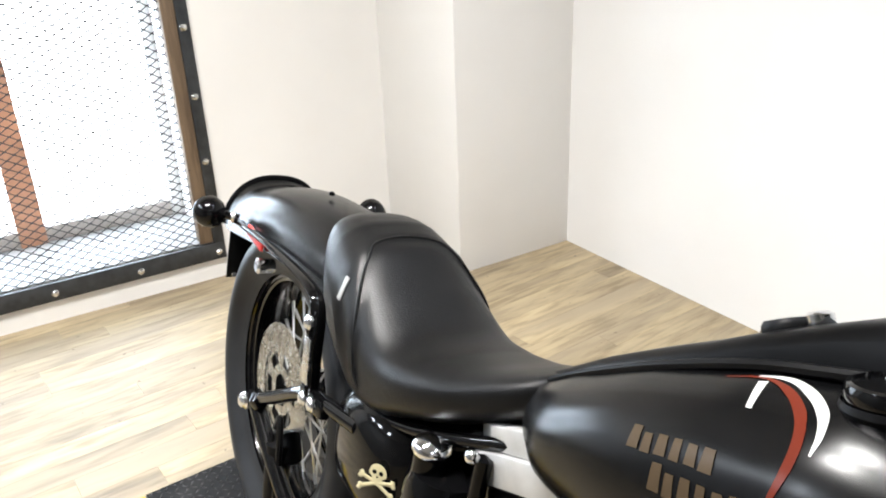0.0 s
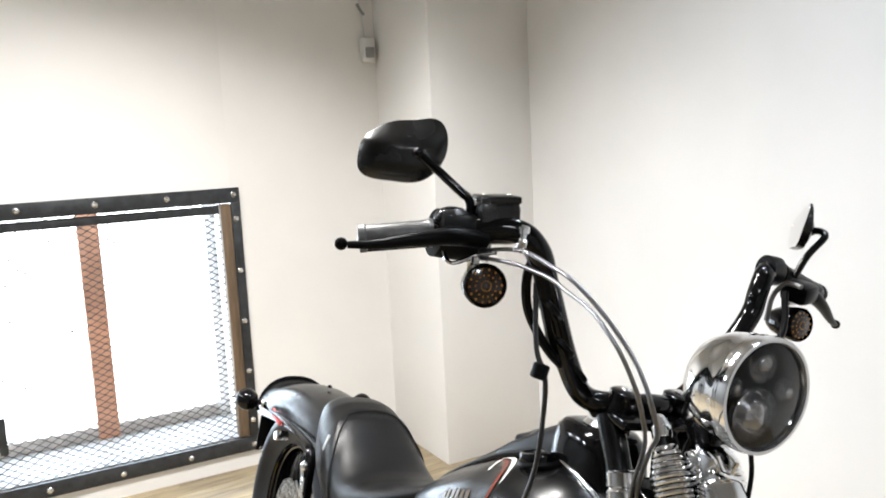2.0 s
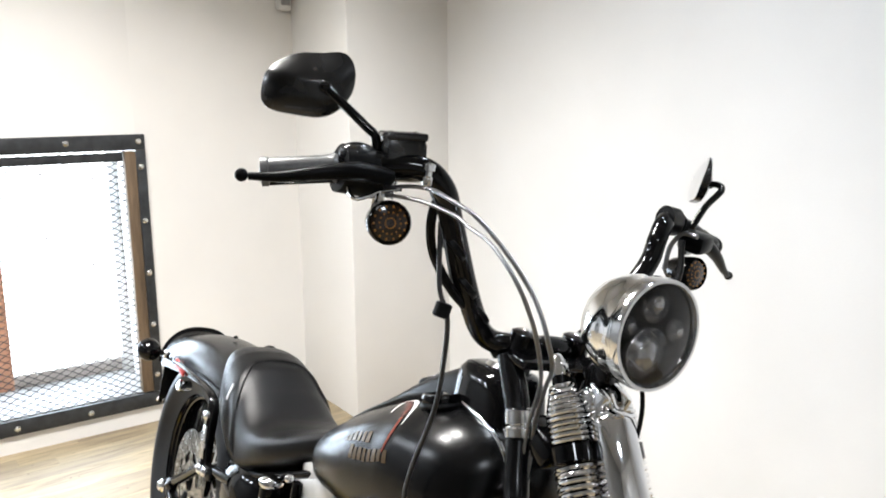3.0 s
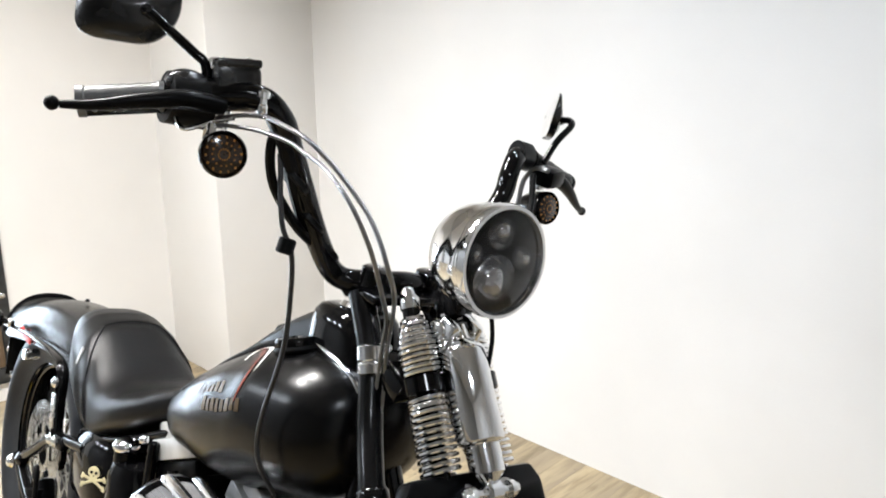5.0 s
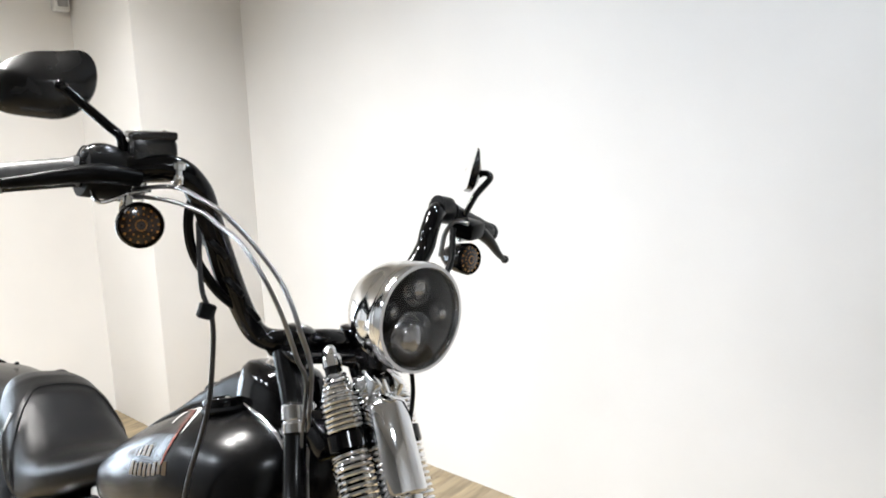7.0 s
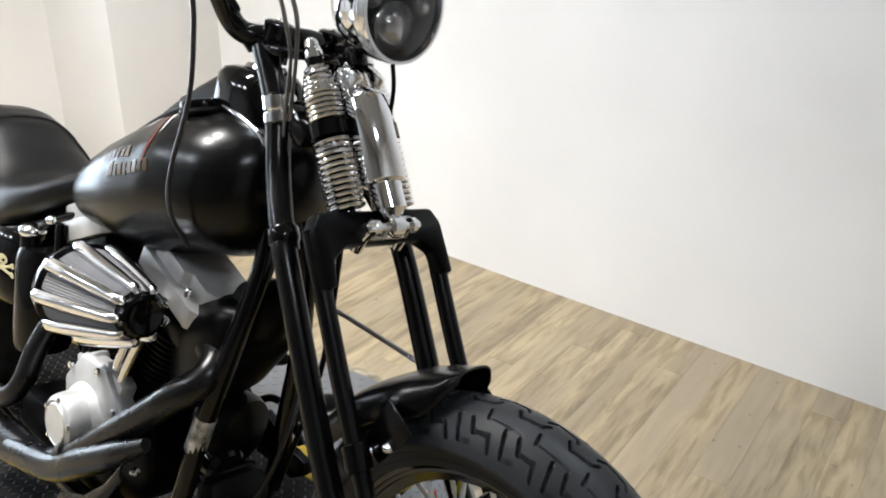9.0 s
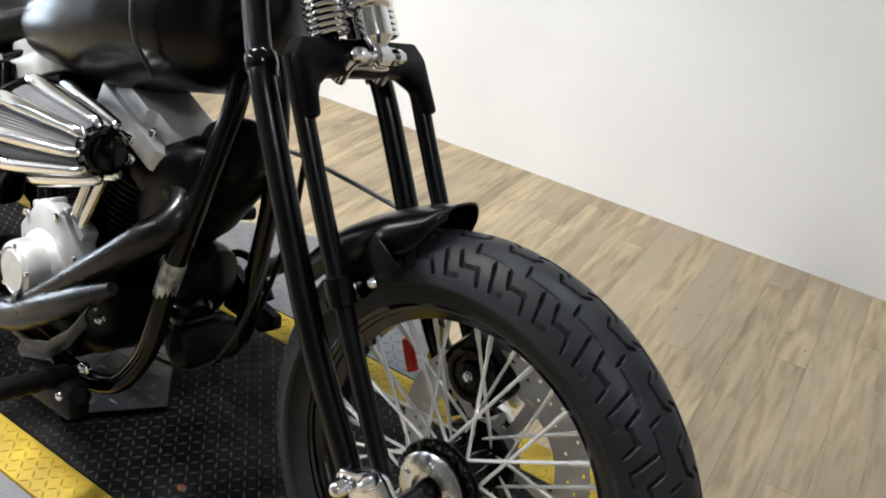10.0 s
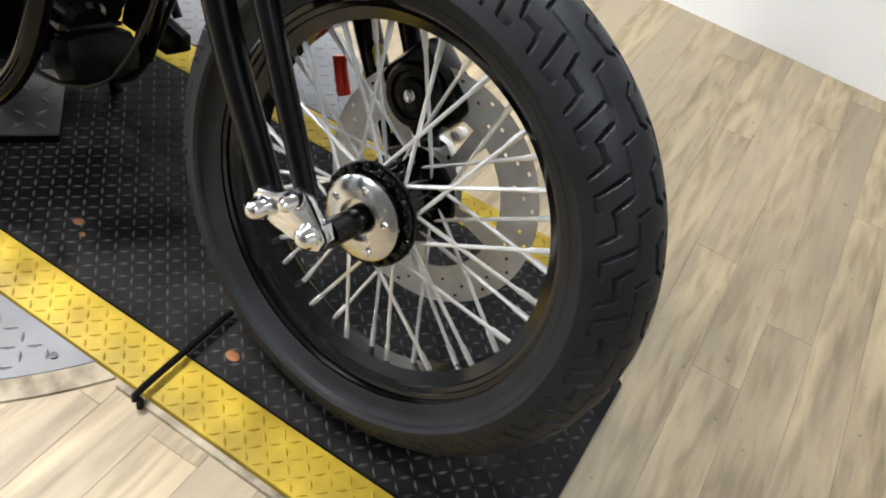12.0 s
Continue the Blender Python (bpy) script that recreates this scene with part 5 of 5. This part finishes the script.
part("backbone", tube([(1.12, 0, 0.80), (0.85, 0, 0.70), (0.60, 0, 0.60), (0.45, 0, 0.52)], 0.028, 14, 4), GLOSS, bike)
part("rear_brake_hose", tube([(0.09, -0.115, 0.30), (0.13, -0.125, 0.34), (0.15, -0.128, 0.27), (0.16, -0.13, 0.16)], 0.006, 8, 6), PLASTIC, bike)
part("shock_body", tube([(0.12, -0.118, 0.285), (0.15, -0.122, 0.10)], 0.022, 14, 1), PLASTIC, bike, "black ribbed muffler hanger")
oil = part("oil_tank", loft([super_ring(x, 0.44, w, h, 3.4, 36) for x, w, h in ((0.315, 0.09, 0.055), (0.325, 0.118, 0.085), (0.36, 0.130, 0.098), (0.43, 0.132, 0.100), (0.465, 0.128, 0.100), (0.492, 0.116, 0.098), (0.512, 0.096, 0.09), (0.52, 0.07, 0.07))]), GLOSS, bike, "gloss black oil tank with a cream skull sticker", angle=60)
part("oil_cap", ball((0.553, -0.100, 0.540), 0.026, (1.0, 1.0, 0.6)), CHROME, oil, "chrome oil cap")
part("oil_neck", tube([(0.553, -0.100, 0.49), (0.553, -0.100, 0.538)], 0.022, 16, 1), GLOSS, oil)
part("oil_canister", lathe((0.565, -0.075, 0.30), (0, 0, 1), [(0.02, 0), (0.05, 0.004), (0.055, 0.02), (0.055, 0.19), (0.048, 0.21), (0.02, 0.216)], 32), GLOSS, bike, "gloss black canister under the chrome cap")
part("black_column", tube([(0.640, -0.085, 0.575), (0.640, -0.087, 0.50), (0.640, -0.088, 0.36)], 0.011, 20, 3), GLOSS, bike, "upright gloss black column")
part("rod_joint", ball((0.645, -0.108, 0.585), 0.009), CHROME, bike)
face_m = Matrix.Translation((0.482, -0.1275, 0.458)) @ pose(0, 0, 0, 90, 0, 36) @ Matrix.Scale(0.74, 4)
sk = []
for k in range(28):
    a = 2 * math.pi * k / 28
    sk.append((0.0175 * math.cos(a) * (1 if math.sin(a) > -0.3 else 0.72), 0.004 + 0.019 * math.sin(a)))
part("sticker", slab(sk, 0.0012, 0, face_m), CREAM, oil, "cream skull and crossed bones sticker")
for dx in (-0.0055, 0.0055):
    part("sticker_eye", lathe((dx * 1.25, 0.006, 0.001), (0, 0, 1), [(0.0044, 0), (0.0044, 0.0006), (0.0005, 0.0007)], 12), PLASTIC, oil, "", face_m)
part("sticker_eye", lathe((0, -0.003, 0.001), (0, 0, 1), [(0.002, 0), (0.002, 0.0006), (0.0005, 0.0007)], 8), PLASTIC, oil, "", face_m)
for s in (-1, 1):
    b = tube([(-0.030, -0.020 + s * -0.012, 0.0006), (0.0, -0.016, 0.0006), (0.030, -0.020 + s * 0.012, 0.0006)], 0.004, 8, 3, flat=0.2)
    for q in (-1, 1):
        b.join(ball((q * 0.031, -0.020 + q * s * 0.0125 + 0.003, 0.0006), 0.005, (1, 1, 0.2), 10, 6)).join(ball((q * 0.033, -0.020 + q * s * 0.0125 - 0.004, 0.0006), 0.005, (1, 1, 0.2), 10, 6))
    part("sticker_bone", b, CREAM, oil, "", face_m)

CX, CZ = 0.862, 0.255
part("crankcase", loft([[(CX + sx * math.copysign(abs(math.cos(a)) ** 0.7, math.cos(a)), y, CZ + sz * math.copysign(abs(math.sin(a)) ** 0.7, math.sin(a))) for a in (2 * math.pi * k / 32 for k in range(32))] for y, sx, sz in ((-0.085, 0.13, 0.095), (-0.075, 0.145, 0.11), (0.075, 0.145, 0.11), (0.085, 0.13, 0.095))]), SATIN, bike, "black crankcase")
cam_cover = part("cam_cover", slab([(-0.09, -0.035), (-0.03, -0.05), (0.05, -0.045), (0.10, -0.015), (0.10, 0.05), (0.04, 0.105), (-0.04, 0.105), (-0.10, 0.04)], 0.035, 0.007, Matrix.Translation((0.862, -0.085, 0.29)) @ pose(0, 0, 0, 90)), CAST, bike, "silver cast cam cover")
part("nose_cone", lathe((0.848, -0.115, 0.285), (0, -1, 0), [(0.064, 0), (0.060, 0.012), (0.052, 0.018), (0.050, 0.044), (0.047, 0.052), (0.040, 0.056), (0.037, 0.053), (0.034, 0.057), (0.002, 0.058)], 40), CAST, cam_cover, "round silver end cover")
for k in range(5):
    q = 2 * math.pi * (k + 0.2) / 5
    part("cone_bolt", hexagon((0.848 + 0.0425 * math.cos(q), -0.166, 0.285 + 0.0425 * math.sin(q)), (0, -1, 0), 0.0045, 0.006), CHROME, cam_cover)
for x, z in ((0.79, 0.36), (0.885, 0.385), (0.945, 0.335), (0.955, 0.29), (0.785, 0.27), (0.92, 0.252)):
    part("cover_bolt", hexagon((x, -0.119, z), (0, -1, 0), 0.007, 0.007), CHROME, cam_cover)
for s, name in ((1, "front"), (-1, "rear")):
    ax = Vector((s * 0.383, 0, 0.924))
    base = Vector((CX, 0, CZ)) + ax * 0.10
    cyl = part("cylinder", lathe(base, ax, [(0.058, 0.0), (0.058, 0.02)] + [(r, 0.022 + 0.0115 * k + d) for k in range(12) for r, d in ((0.058, 0), (0.078, 0.002), (0.078, 0.006), (0.058, 0.008))] + [(0.066, 0.165), (0.072, 0.18), (0.072, 0.215)], 40), SATIN, bike, "black finned cylinder")
    head = base + ax * (0.205 if s > 0 else 0.248)
    head = head if s > 0 else head + Vector((-0.022, 0, -0.022))
    mm = Matrix.Translation(head) @ pose(0, 0, 0, 0, s * 22.5, 0)
    hd = part("cylinder_head", box((0.155, 0.145, 0.05), (0, 0, -0.015), 0.01, None), SATIN, bike, "black cylinder head", mm)
    rb = part("rocker_box", slab([(-0.105, -0.062), (-0.085, -0.078), (0.075, -0.078), (0.102, -0.058), (0.102, 0.02), (0.08, 0.035), (-0.085, 0.035), (-0.105, 0.02)], 0.038, 0.002, Matrix.Translation((0, 0, 0.012))), CAST, bike, "silver rocker box", mm, angle=25)
    part("rocker_lid", slab([(-0.098, -0.056), (-0.06, -0.070), (0.02, -0.070), (0.03, -0.058), (0.07, -0.058), (0.094, -0.045), (0.094, 0.01), (0.07, 0.026), (-0.08, 0.026), (-0.098, 0.01)], 0.03, 0.0025, Matrix.Translation((0, 0, 0.051))), CAST, rb, "silver rocker lid", angle=25)
    for x, y in ((-0.08, -0.066), (0.045, -0.066), (0.088, -0.04)):
        part("rocker_bolt", acorn((x, y, 0.05), (0, 0, 1), 0.008, 0.016), CHROME, rb)
    for dx in (-0.02, 0.02):
        part("pushrod_tube", tube([(CX + s * 0.045 + dx * 0.6, -0.10, CZ + 0.115), (CX + s * 0.115 + dx, -0.085, CZ + 0.30)], 0.0095, 10, 1), CHROME if s > 0 else GLOSS, cyl)
    part("tappet_block", box((0.07, 0.03, 0.035), (0, 0, 0), 0.006), CAST, bike, "", pose(CX + s * 0.045, -0.095, CZ + 0.118, 0, s * 22.5, 0))
part("carburettor", box((0.09, 0.08, 0.07), (0, 0, 0), 0.012), SATIN, bike, "", pose(0.86, -0.07, 0.50))

# Ribbed air cleaner: a cone that points forward.
A0, A1 = Vector((0.866, -0.150, 0.530)), Vector((1.080, -0.165, 0.561))
aw = (A1 - A0)
air = part("air_cleaner", lathe(A0, aw, [(0.045, -0.02), (0.068, -0.016), (0.077, 0.0), (0.077, 0.012), (0.070, 0.018), (0.033, aw.length - 0.01), (0.030, aw.length), (0.018, aw.length + 0.004), (0.002, aw.length + 0.004)], 40, False), GLOSS, bike, "black and chrome ribbed air cleaner")
u, v2, w = basis(aw)
pleat = [[A0 + w * d + (u * math.cos(2 * math.pi * k / 180) + v2 * math.sin(2 * math.pi * k / 180)) * (r - 0.0016 * (k % 2)) for k in range(180)] for d, r in ((0.020, 0.070), (0.025, 0.0715), (aw.length - 0.03, 0.0415), (aw.length - 0.012, 0.036))]
part("filter", loft(pleat, caps=False), FILTERM, air, "pleated silver filter element", angle=5)
for k in range(9):
    a = 2 * math.pi * (k + 0.5) / 9
    rd = u * math.cos(a) + v2 * math.sin(a)
    p0, p1 = A0 + w * 0.022 + rd * 0.069, A0 + w * (aw.length - 0.004) + rd * 0.036
    part("rib", tube([p0 - rd * 0.004, p0 + (p1 - p0) * 0.06 + rd * 0.006, p0 + (p1 - p0) * 0.9 + rd * 0.005, p1 + rd * 0.001, p1 + w * 0.006 - rd * 0.003], [0.0085, 0.0125, 0.0085, 0.0072, 0.004], 12, 3), CHROME, air, "bright tapered rib")
part("nose_ring", lathe(A0 + w * (aw.length - 0.006), w, [(0.028, 0), (0.032, 0.003), (0.032, 0.012), (0.027, 0.016), (0.018, 0.012)], 14), GLOSS, air)

part("engine_front_cover", loft([super_ring(x, z, w, h, 3.2, 28) for x, z, w, h in ((1.0, 0.46, 0.06, 0.09), (1.05, 0.47, 0.075, 0.10), (1.10, 0.50, 0.078, 0.085), (1.145, 0.535, 0.074, 0.055), (1.165, 0.55, 0.055, 0.035))]), SATIN, bike, "black cover in front of the cylinder", angle=50)
part("filter_housing", lathe((1.02, 0.02, 0.33), (1, 0.25, -0.05), [(0.03, 0), (0.062, 0.004), (0.064, 0.06), (0.058, 0.075), (0.03, 0.082), (0.002, 0.083)], 32), SATIN, bike, "round black housing before the engine")
part("shift_lever", tube([(0.96, 0.16, 0.30), (0.99, 0.175, 0.315), (1.03, 0.185, 0.30), (1.07, 0.19, 0.25)], 0.008, 10, 5), GLOSS, bike, "black shift lever")
part("shift_peg", lathe((0.955, 0.155, 0.385), (0.45, 0.9, 0.05), [(0.008, 0), (0.013, 0.004), (0.0135, 0.05), (0.010, 0.055)], 18), PLASTIC, bike, "ribbed black shift peg")
part("control_bracket", slab([(-0.06, -0.03), (0.05, -0.035), (0.085, -0.012), (0.08, 0.012), (0.03, 0.02), (-0.05, 0.06)], 0.02, 0.004, Matrix.Translation((1.04, 0.175, 0.235)) @ pose(0, 0, 0, 90)), SATIN, bike, "black forward control bracket")

# Exhaust.
ex = part("exhaust_pipe", tube([(1.08, -0.05, 0.50), (1.13, -0.065, 0.497), (1.145, -0.09, 0.475), (1.115, -0.115, 0.44), (1.03, -0.135, 0.36), (0.88, -0.158, 0.235), (0.78, -0.165, 0.185), (0.6, -0.165, 0.16), (0.45, -0.16, 0.155)], [0.024] * 6 + [0.026, 0.028, 0.028], 18, 7), PIPE, bike, "satin black exhaust pipe")
part("exhaust_pipe", tube([(1.10, -0.150, 0.36), (1.04, -0.160, 0.318), (0.95, -0.168, 0.262), (0.86, -0.172, 0.21), (0.7, -0.175, 0.165)], [0.010, 0.022, 0.026, 0.026, 0.026], 18, 6), PIPE, bike, "satin black exhaust pipe")
part("exhaust_clamp", lathe((0.885, -0.157, 0.24), (-0.75, -0.1, -0.6), [(0.026, -0.010), (0.029, -0.008), (0.029, 0.008), (0.026, 0.010)], 24), PIPE, ex)
part("exhaust_pipe", tube([(0.70, -0.06, 0.43), (0.665, -0.095, 0.40), (0.655, -0.125, 0.34), (0.655, -0.145, 0.28), (0.62, -0.158, 0.235), (0.54, -0.16, 0.215), (0.45, -0.16, 0.21)], [0.020] * 6 + [0.024], 18, 7), PIPE, bike, "satin black exhaust pipe")
part("heat_shield", loft([[(x + 0.0, y0 + dy, z + dz) for dy, dz in ((-0.004, -0.016), (-0.009, -0.006), (-0.009, 0.006), (-0.004, 0.016), (0.0, 0.015), (-0.006, 0.0), (0.0, -0.015))] for x, y0, z in ((1.085, -0.172, 0.315), (1.05, -0.180, 0.262), (1.00, -0.186, 0.218), (0.93, -0.190, 0.190))]), PIPE, bike, "curved satin black heat shield")
# Controls and small parts below.
for s in (-1, 1):
    fp = part("foot_peg", lathe((1.0, s * 0.14, 0.165) if s < 0 else (1.045, 0.155, 0.305), (-0.05, s, 0.0), [(0.010, 0), (0.018, 0.02)] + [(0.016 + 0.003 * (k % 2), 0.03 + 0.012 * k) for k in range(9)] + [(0.012, 0.14)], 18), PLASTIC, bike, "ribbed black foot peg")
    part("peg_bolt", acorn((1.02, s * 0.135, 0.18) if s < 0 else (1.045, 0.145, 0.305), (0.3, s, 0), 0.011, 0.014), CHROME, fp)
part("brake_pedal", tube([(0.93, -0.135, 0.15), (1.02, -0.16, 0.14), (1.09, -0.175, 0.18), (1.11, -0.20, 0.2)], [0.012, 0.010, 0.009, 0.014], 10, 5), GLOSS, bike, "black brake pedal")
brake_master = part("brake_master_cylinder", box((0.13, 0.04, 0.06), (0, 0, 0), 0.012), PLASTIC, bike, "black rear brake master cylinder", pose(0.985, -0.158, 0.130, 0, -8, 0))
part("cylinder_bolt", acorn((0.045, -0.02, 0.012), (0, -1, 0), 0.008, 0.008), CHROME, brake_master)
part("cylinder_bolt", acorn((-0.02, -0.02, 0.014), (0, -1, 0), 0.007, 0.008), CHROME, brake_master)
part("horn_cover", loft([super_ring(x, z, w, h, 2.6, 24) for x, z, w, h in ((1.10, 0.565, 0.02, 0.03), (1.11, 0.565, 0.036, 0.045), (1.15, 0.57, 0.042, 0.055), (1.185, 0.58, 0.036, 0.048), (1.20, 0.585, 0.02, 0.03), (1.205, 0.59, 0.01, 0.015))]), PLASTIC, bike, "black rounded horn cover", angle=60)
part("oil_pan", box((0.38, 0.20, 0.09), (0, 0, 0), 0.02), SATIN, bike, "black oil pan below the engine", pose(0.72, 0, 0.165))
regulator = part("regulator", box((0.065, 0.125, 0.075), (0, 0, 0), 0.030), PLASTIC, bike, "rounded black regulator", pose(1.115, 0.01, 0.235, 0, -25, 0))
for k in range(4):
    part("cooling_rib", box((0.004, 0.085, 0.006), (0.012 - 0.011 * k, 0, 0.0385), 0.001), LEGM, regulator)
part("tube_sleeve", tube([(1.1435, -0.080, 0.408), (1.138, -0.083, 0.38), (1.1315, -0.0855, 0.350)], 0.0174, 16, 4), SLEEVE, bike, "worn bright metal sleeve on the frame tube")
for bx, bz in ((1.002, 0.252), (0.985, 0.268)):
    part("case_bolt", acorn((bx, -0.105, bz), (0.5, -0.8, 0), 0.008, 0.010), CHROME, bike)
part("oil_filter", lathe((1.03, 0.0, 0.28), (1, 0, -0.1), [(0.02, 0), (0.037, 0.004), (0.038, 0.07), (0.03, 0.078), (0.002, 0.08)], 28), GLOSS, bike, "black oil filter")
part("primary_cover", loft([[(0.70 + sx * math.copysign(abs(math.cos(a)) ** 0.8, math.cos(a)), y, 0.26 + sz * math.copysign(abs(math.sin(a)) ** 0.8, math.sin(a))) for a in (2 * math.pi * k / 36 for k in range(36))] for y, sx, sz in ((0.08, 0.31, 0.12), (0.135, 0.31, 0.12), (0.150, 0.29, 0.10), (0.155, 0.2, 0.05))]), GLOSS, bike, "gloss black primary cover")
part("side_stand", tube([(0.98, 0.13, 0.14), (0.93, 0.20, 0.05), (0.90, 0.245, -0.05)], [0.013, 0.011, 0.011], 10, 3), GLOSS, bike, "black side stand")
# Front fender.
ff = []
for k in range(26):
    a = radians(103.5 + (150 - 103.5) * k / 25)
    r = 0.332 + 0.007 * max(0, (110 - math.degrees(a)) / 8) ** 2
    ring, inner = [], []
    for j in range(17):
        b = math.pi * j / 16
        y = -0.076 * min(1, 0.42 + 0.58 * (k / 7) ** 0.6) * math.copysign(abs(math.cos(b)) ** 0.7, math.cos(b))
        drop = 0.045 * (1 - abs(math.sin(b)) ** 0.7) * (1 if k > 3 else 0.3 + k * 0.2)
        ring.append((FX + (r - drop) * math.cos(a), y, FZ + (r - drop) * math.sin(a)))
        inner.append((FX + (r - drop - 0.003) * math.cos(a), y * 0.96, FZ + (r - drop - 0.003) * math.sin(a)))
    ff.append(ring + inner[::-1])
ffender = part("front_fender", loft(ff), DENIM, bike, "short satin black front fender", angle=60)
for s in (-1, 1):
    part("fender_bracket", slab([(-0.018, -0.022), (0.018, -0.022), (0.026, 0.05), (-0.026, 0.05)], 0.004, 0.001, Matrix.Translation((1.503, s * 0.083, 0.540)) @ pose(0, 0, 0, 90, 30, 0)), DENIM, ffender)
    for x, z in ((1.491, 0.523), (1.519, 0.540)):
        part("fender_bolt", acorn((x, s * 0.086, z), (0, s, 0), 0.0072, 0.011), CHROME, ffender)

hanger = part("hanger_wire", tube([(1.47, 0.09, 0.50), (1.475, 0.098, 0.44), (1.50, 0.10, 0.40), (1.535, 0.10, 0.37), (1.552, 0.10, 0.33)], 0.0022, 6, 4), PLASTIC, bike, "thin wire with coloured tags")
part("red_tag", tube([(1.452, 0.10, 0.384), (1.462, 0.10, 0.362), (1.474, 0.10, 0.340)], 0.009, 12, 3), REDM, hanger, "red plastic sleeve")
part("yellow_tag", box((0.014, 0.004, 0.055), (0, 0, 0), 0.001), YELLOWTAG, hanger, "yellow plastic tag", pose(1.502, 0.10, 0.398, 0, 8, 0))
part("yellow_tag", box((0.012, 0.004, 0.040), (0, 0, 0), 0.001), YELLOWTAG, hanger, "yellow plastic tag", pose(1.551, 0.10, 0.337, 0, -5, 0))

# ---- small things round the lift ----
post = thing("gate_post", "grey steel post with a bracket at its foot", "post", pose(-1.62, -1.10, FLOOR))
part("tube", lathe((0, 0, 0), (0, 0, 1), [(0.022, 0), (0.022, 0.62), (0.018, 0.63)], 16), GREYM, post)
part("foot", box((0.15, 0.13, 0.10), (0.0, 0, 0.05), 0.006), BROWNWOOD, post, "rough brown wooden block")
part("foot_bracket", box((0.07, 0.08, 0.05), (0.02, 0, 0.125), 0.008), BOLT, post, "steel foot bracket")
part("foot_bolt", acorn((0.04, 0.02, 0.15), (0, 0, 1), 0.010, 0.012), BOLT, post)

# ---- floor planks ----
PW, PL, PTURN = 0.078, 0.84, radians(-4)


def clipped(poly, axis, limit, sign):
    """The part of a polygon on one side of a wall."""
    out = []
    for p, q in zip(poly, poly[1:] + poly[:1]):
        dp, dq = sign * (p[axis] - limit), sign * (q[axis] - limit)
        if dp <= 0:
            out.append(p)
        if dp * dq < 0:
            t = dp / (dp - dq)
            out.append((p[0] + (q[0] - p[0]) * t, p[1] + (q[1] - p[1]) * t))
    return out


rng = random.Random(4)
along, across = Vector((math.sin(PTURN), math.cos(PTURN))), Vector((math.cos(PTURN), -math.sin(PTURN)))
far = Shape()
for i in range(-60, 64):
    start = rng.uniform(0, PL)
    for j in range(-6, 5):
        mid = across * (i + 0.5) * PW + along * (j * PL + start)
        h, w = PL / 2 - 0.0001, PW / 2 - 0.0001
        poly = [tuple(mid + across * sx * w + along * sy * h) for sx, sy in ((-1, -1), (1, -1), (1, 1), (-1, 1))]
        for axis, limit, sign in ((0, WESTX, -1), (0, EASTX, 1), (1, SOUTHY, -1), (1, WY, 1)):
            poly = clipped(poly, axis, limit, sign) if len(poly) > 2 else poly
        if len(poly) < 3:
            continue
        cx, cy = sum(p[0] for p in poly) / len(poly), sum(p[1] for p in poly) / len(poly)
        n = len(poly)
        local = [Vector((p[0] - mid.x, p[1] - mid.y)) for p in poly]
        local = [(q.dot(across), q.dot(along)) for q in local]
        c = Vector((sum(q[0] for q in local) / n, sum(q[1] for q in local) / n))
        top = [(q[0] - math.copysign(0.0003, q[0] - c.x), q[1] - math.copysign(0.0003, q[1] - c.y), 0.0) for q in local]
        v = top + [(q[0], q[1], -0.0004) for q in local] + [(q[0], q[1], -0.010) for q in local]
        f = [tuple(range(n))] + [(k, (k + 1) % n, n + (k + 1) % n, n + k) for k in range(n)] + [(n + k, n + (k + 1) % n, 2 * n + (k + 1) % n, 2 * n + k) for k in range(n)]
        shape = Shape().add(v, f)
        place = Matrix(((across.x, along.x, 0, mid.x), (across.y, along.y, 0, mid.y), (0, 0, 1, FLOOR), (0, 0, 0, 1)))
        if -1.4 < cx < 2.6 and -1.3 < cy < WY:
            o = part("plank", shape, PLANK, floor)
            o.matrix_local = Matrix.Translation(-floor.location) @ place
        else:
            far.join(shape, place)
tagged(part("floor_rest", far, PLANK, floor, "more oak planks", Matrix.Translation(-floor.location)), kind="stuff")
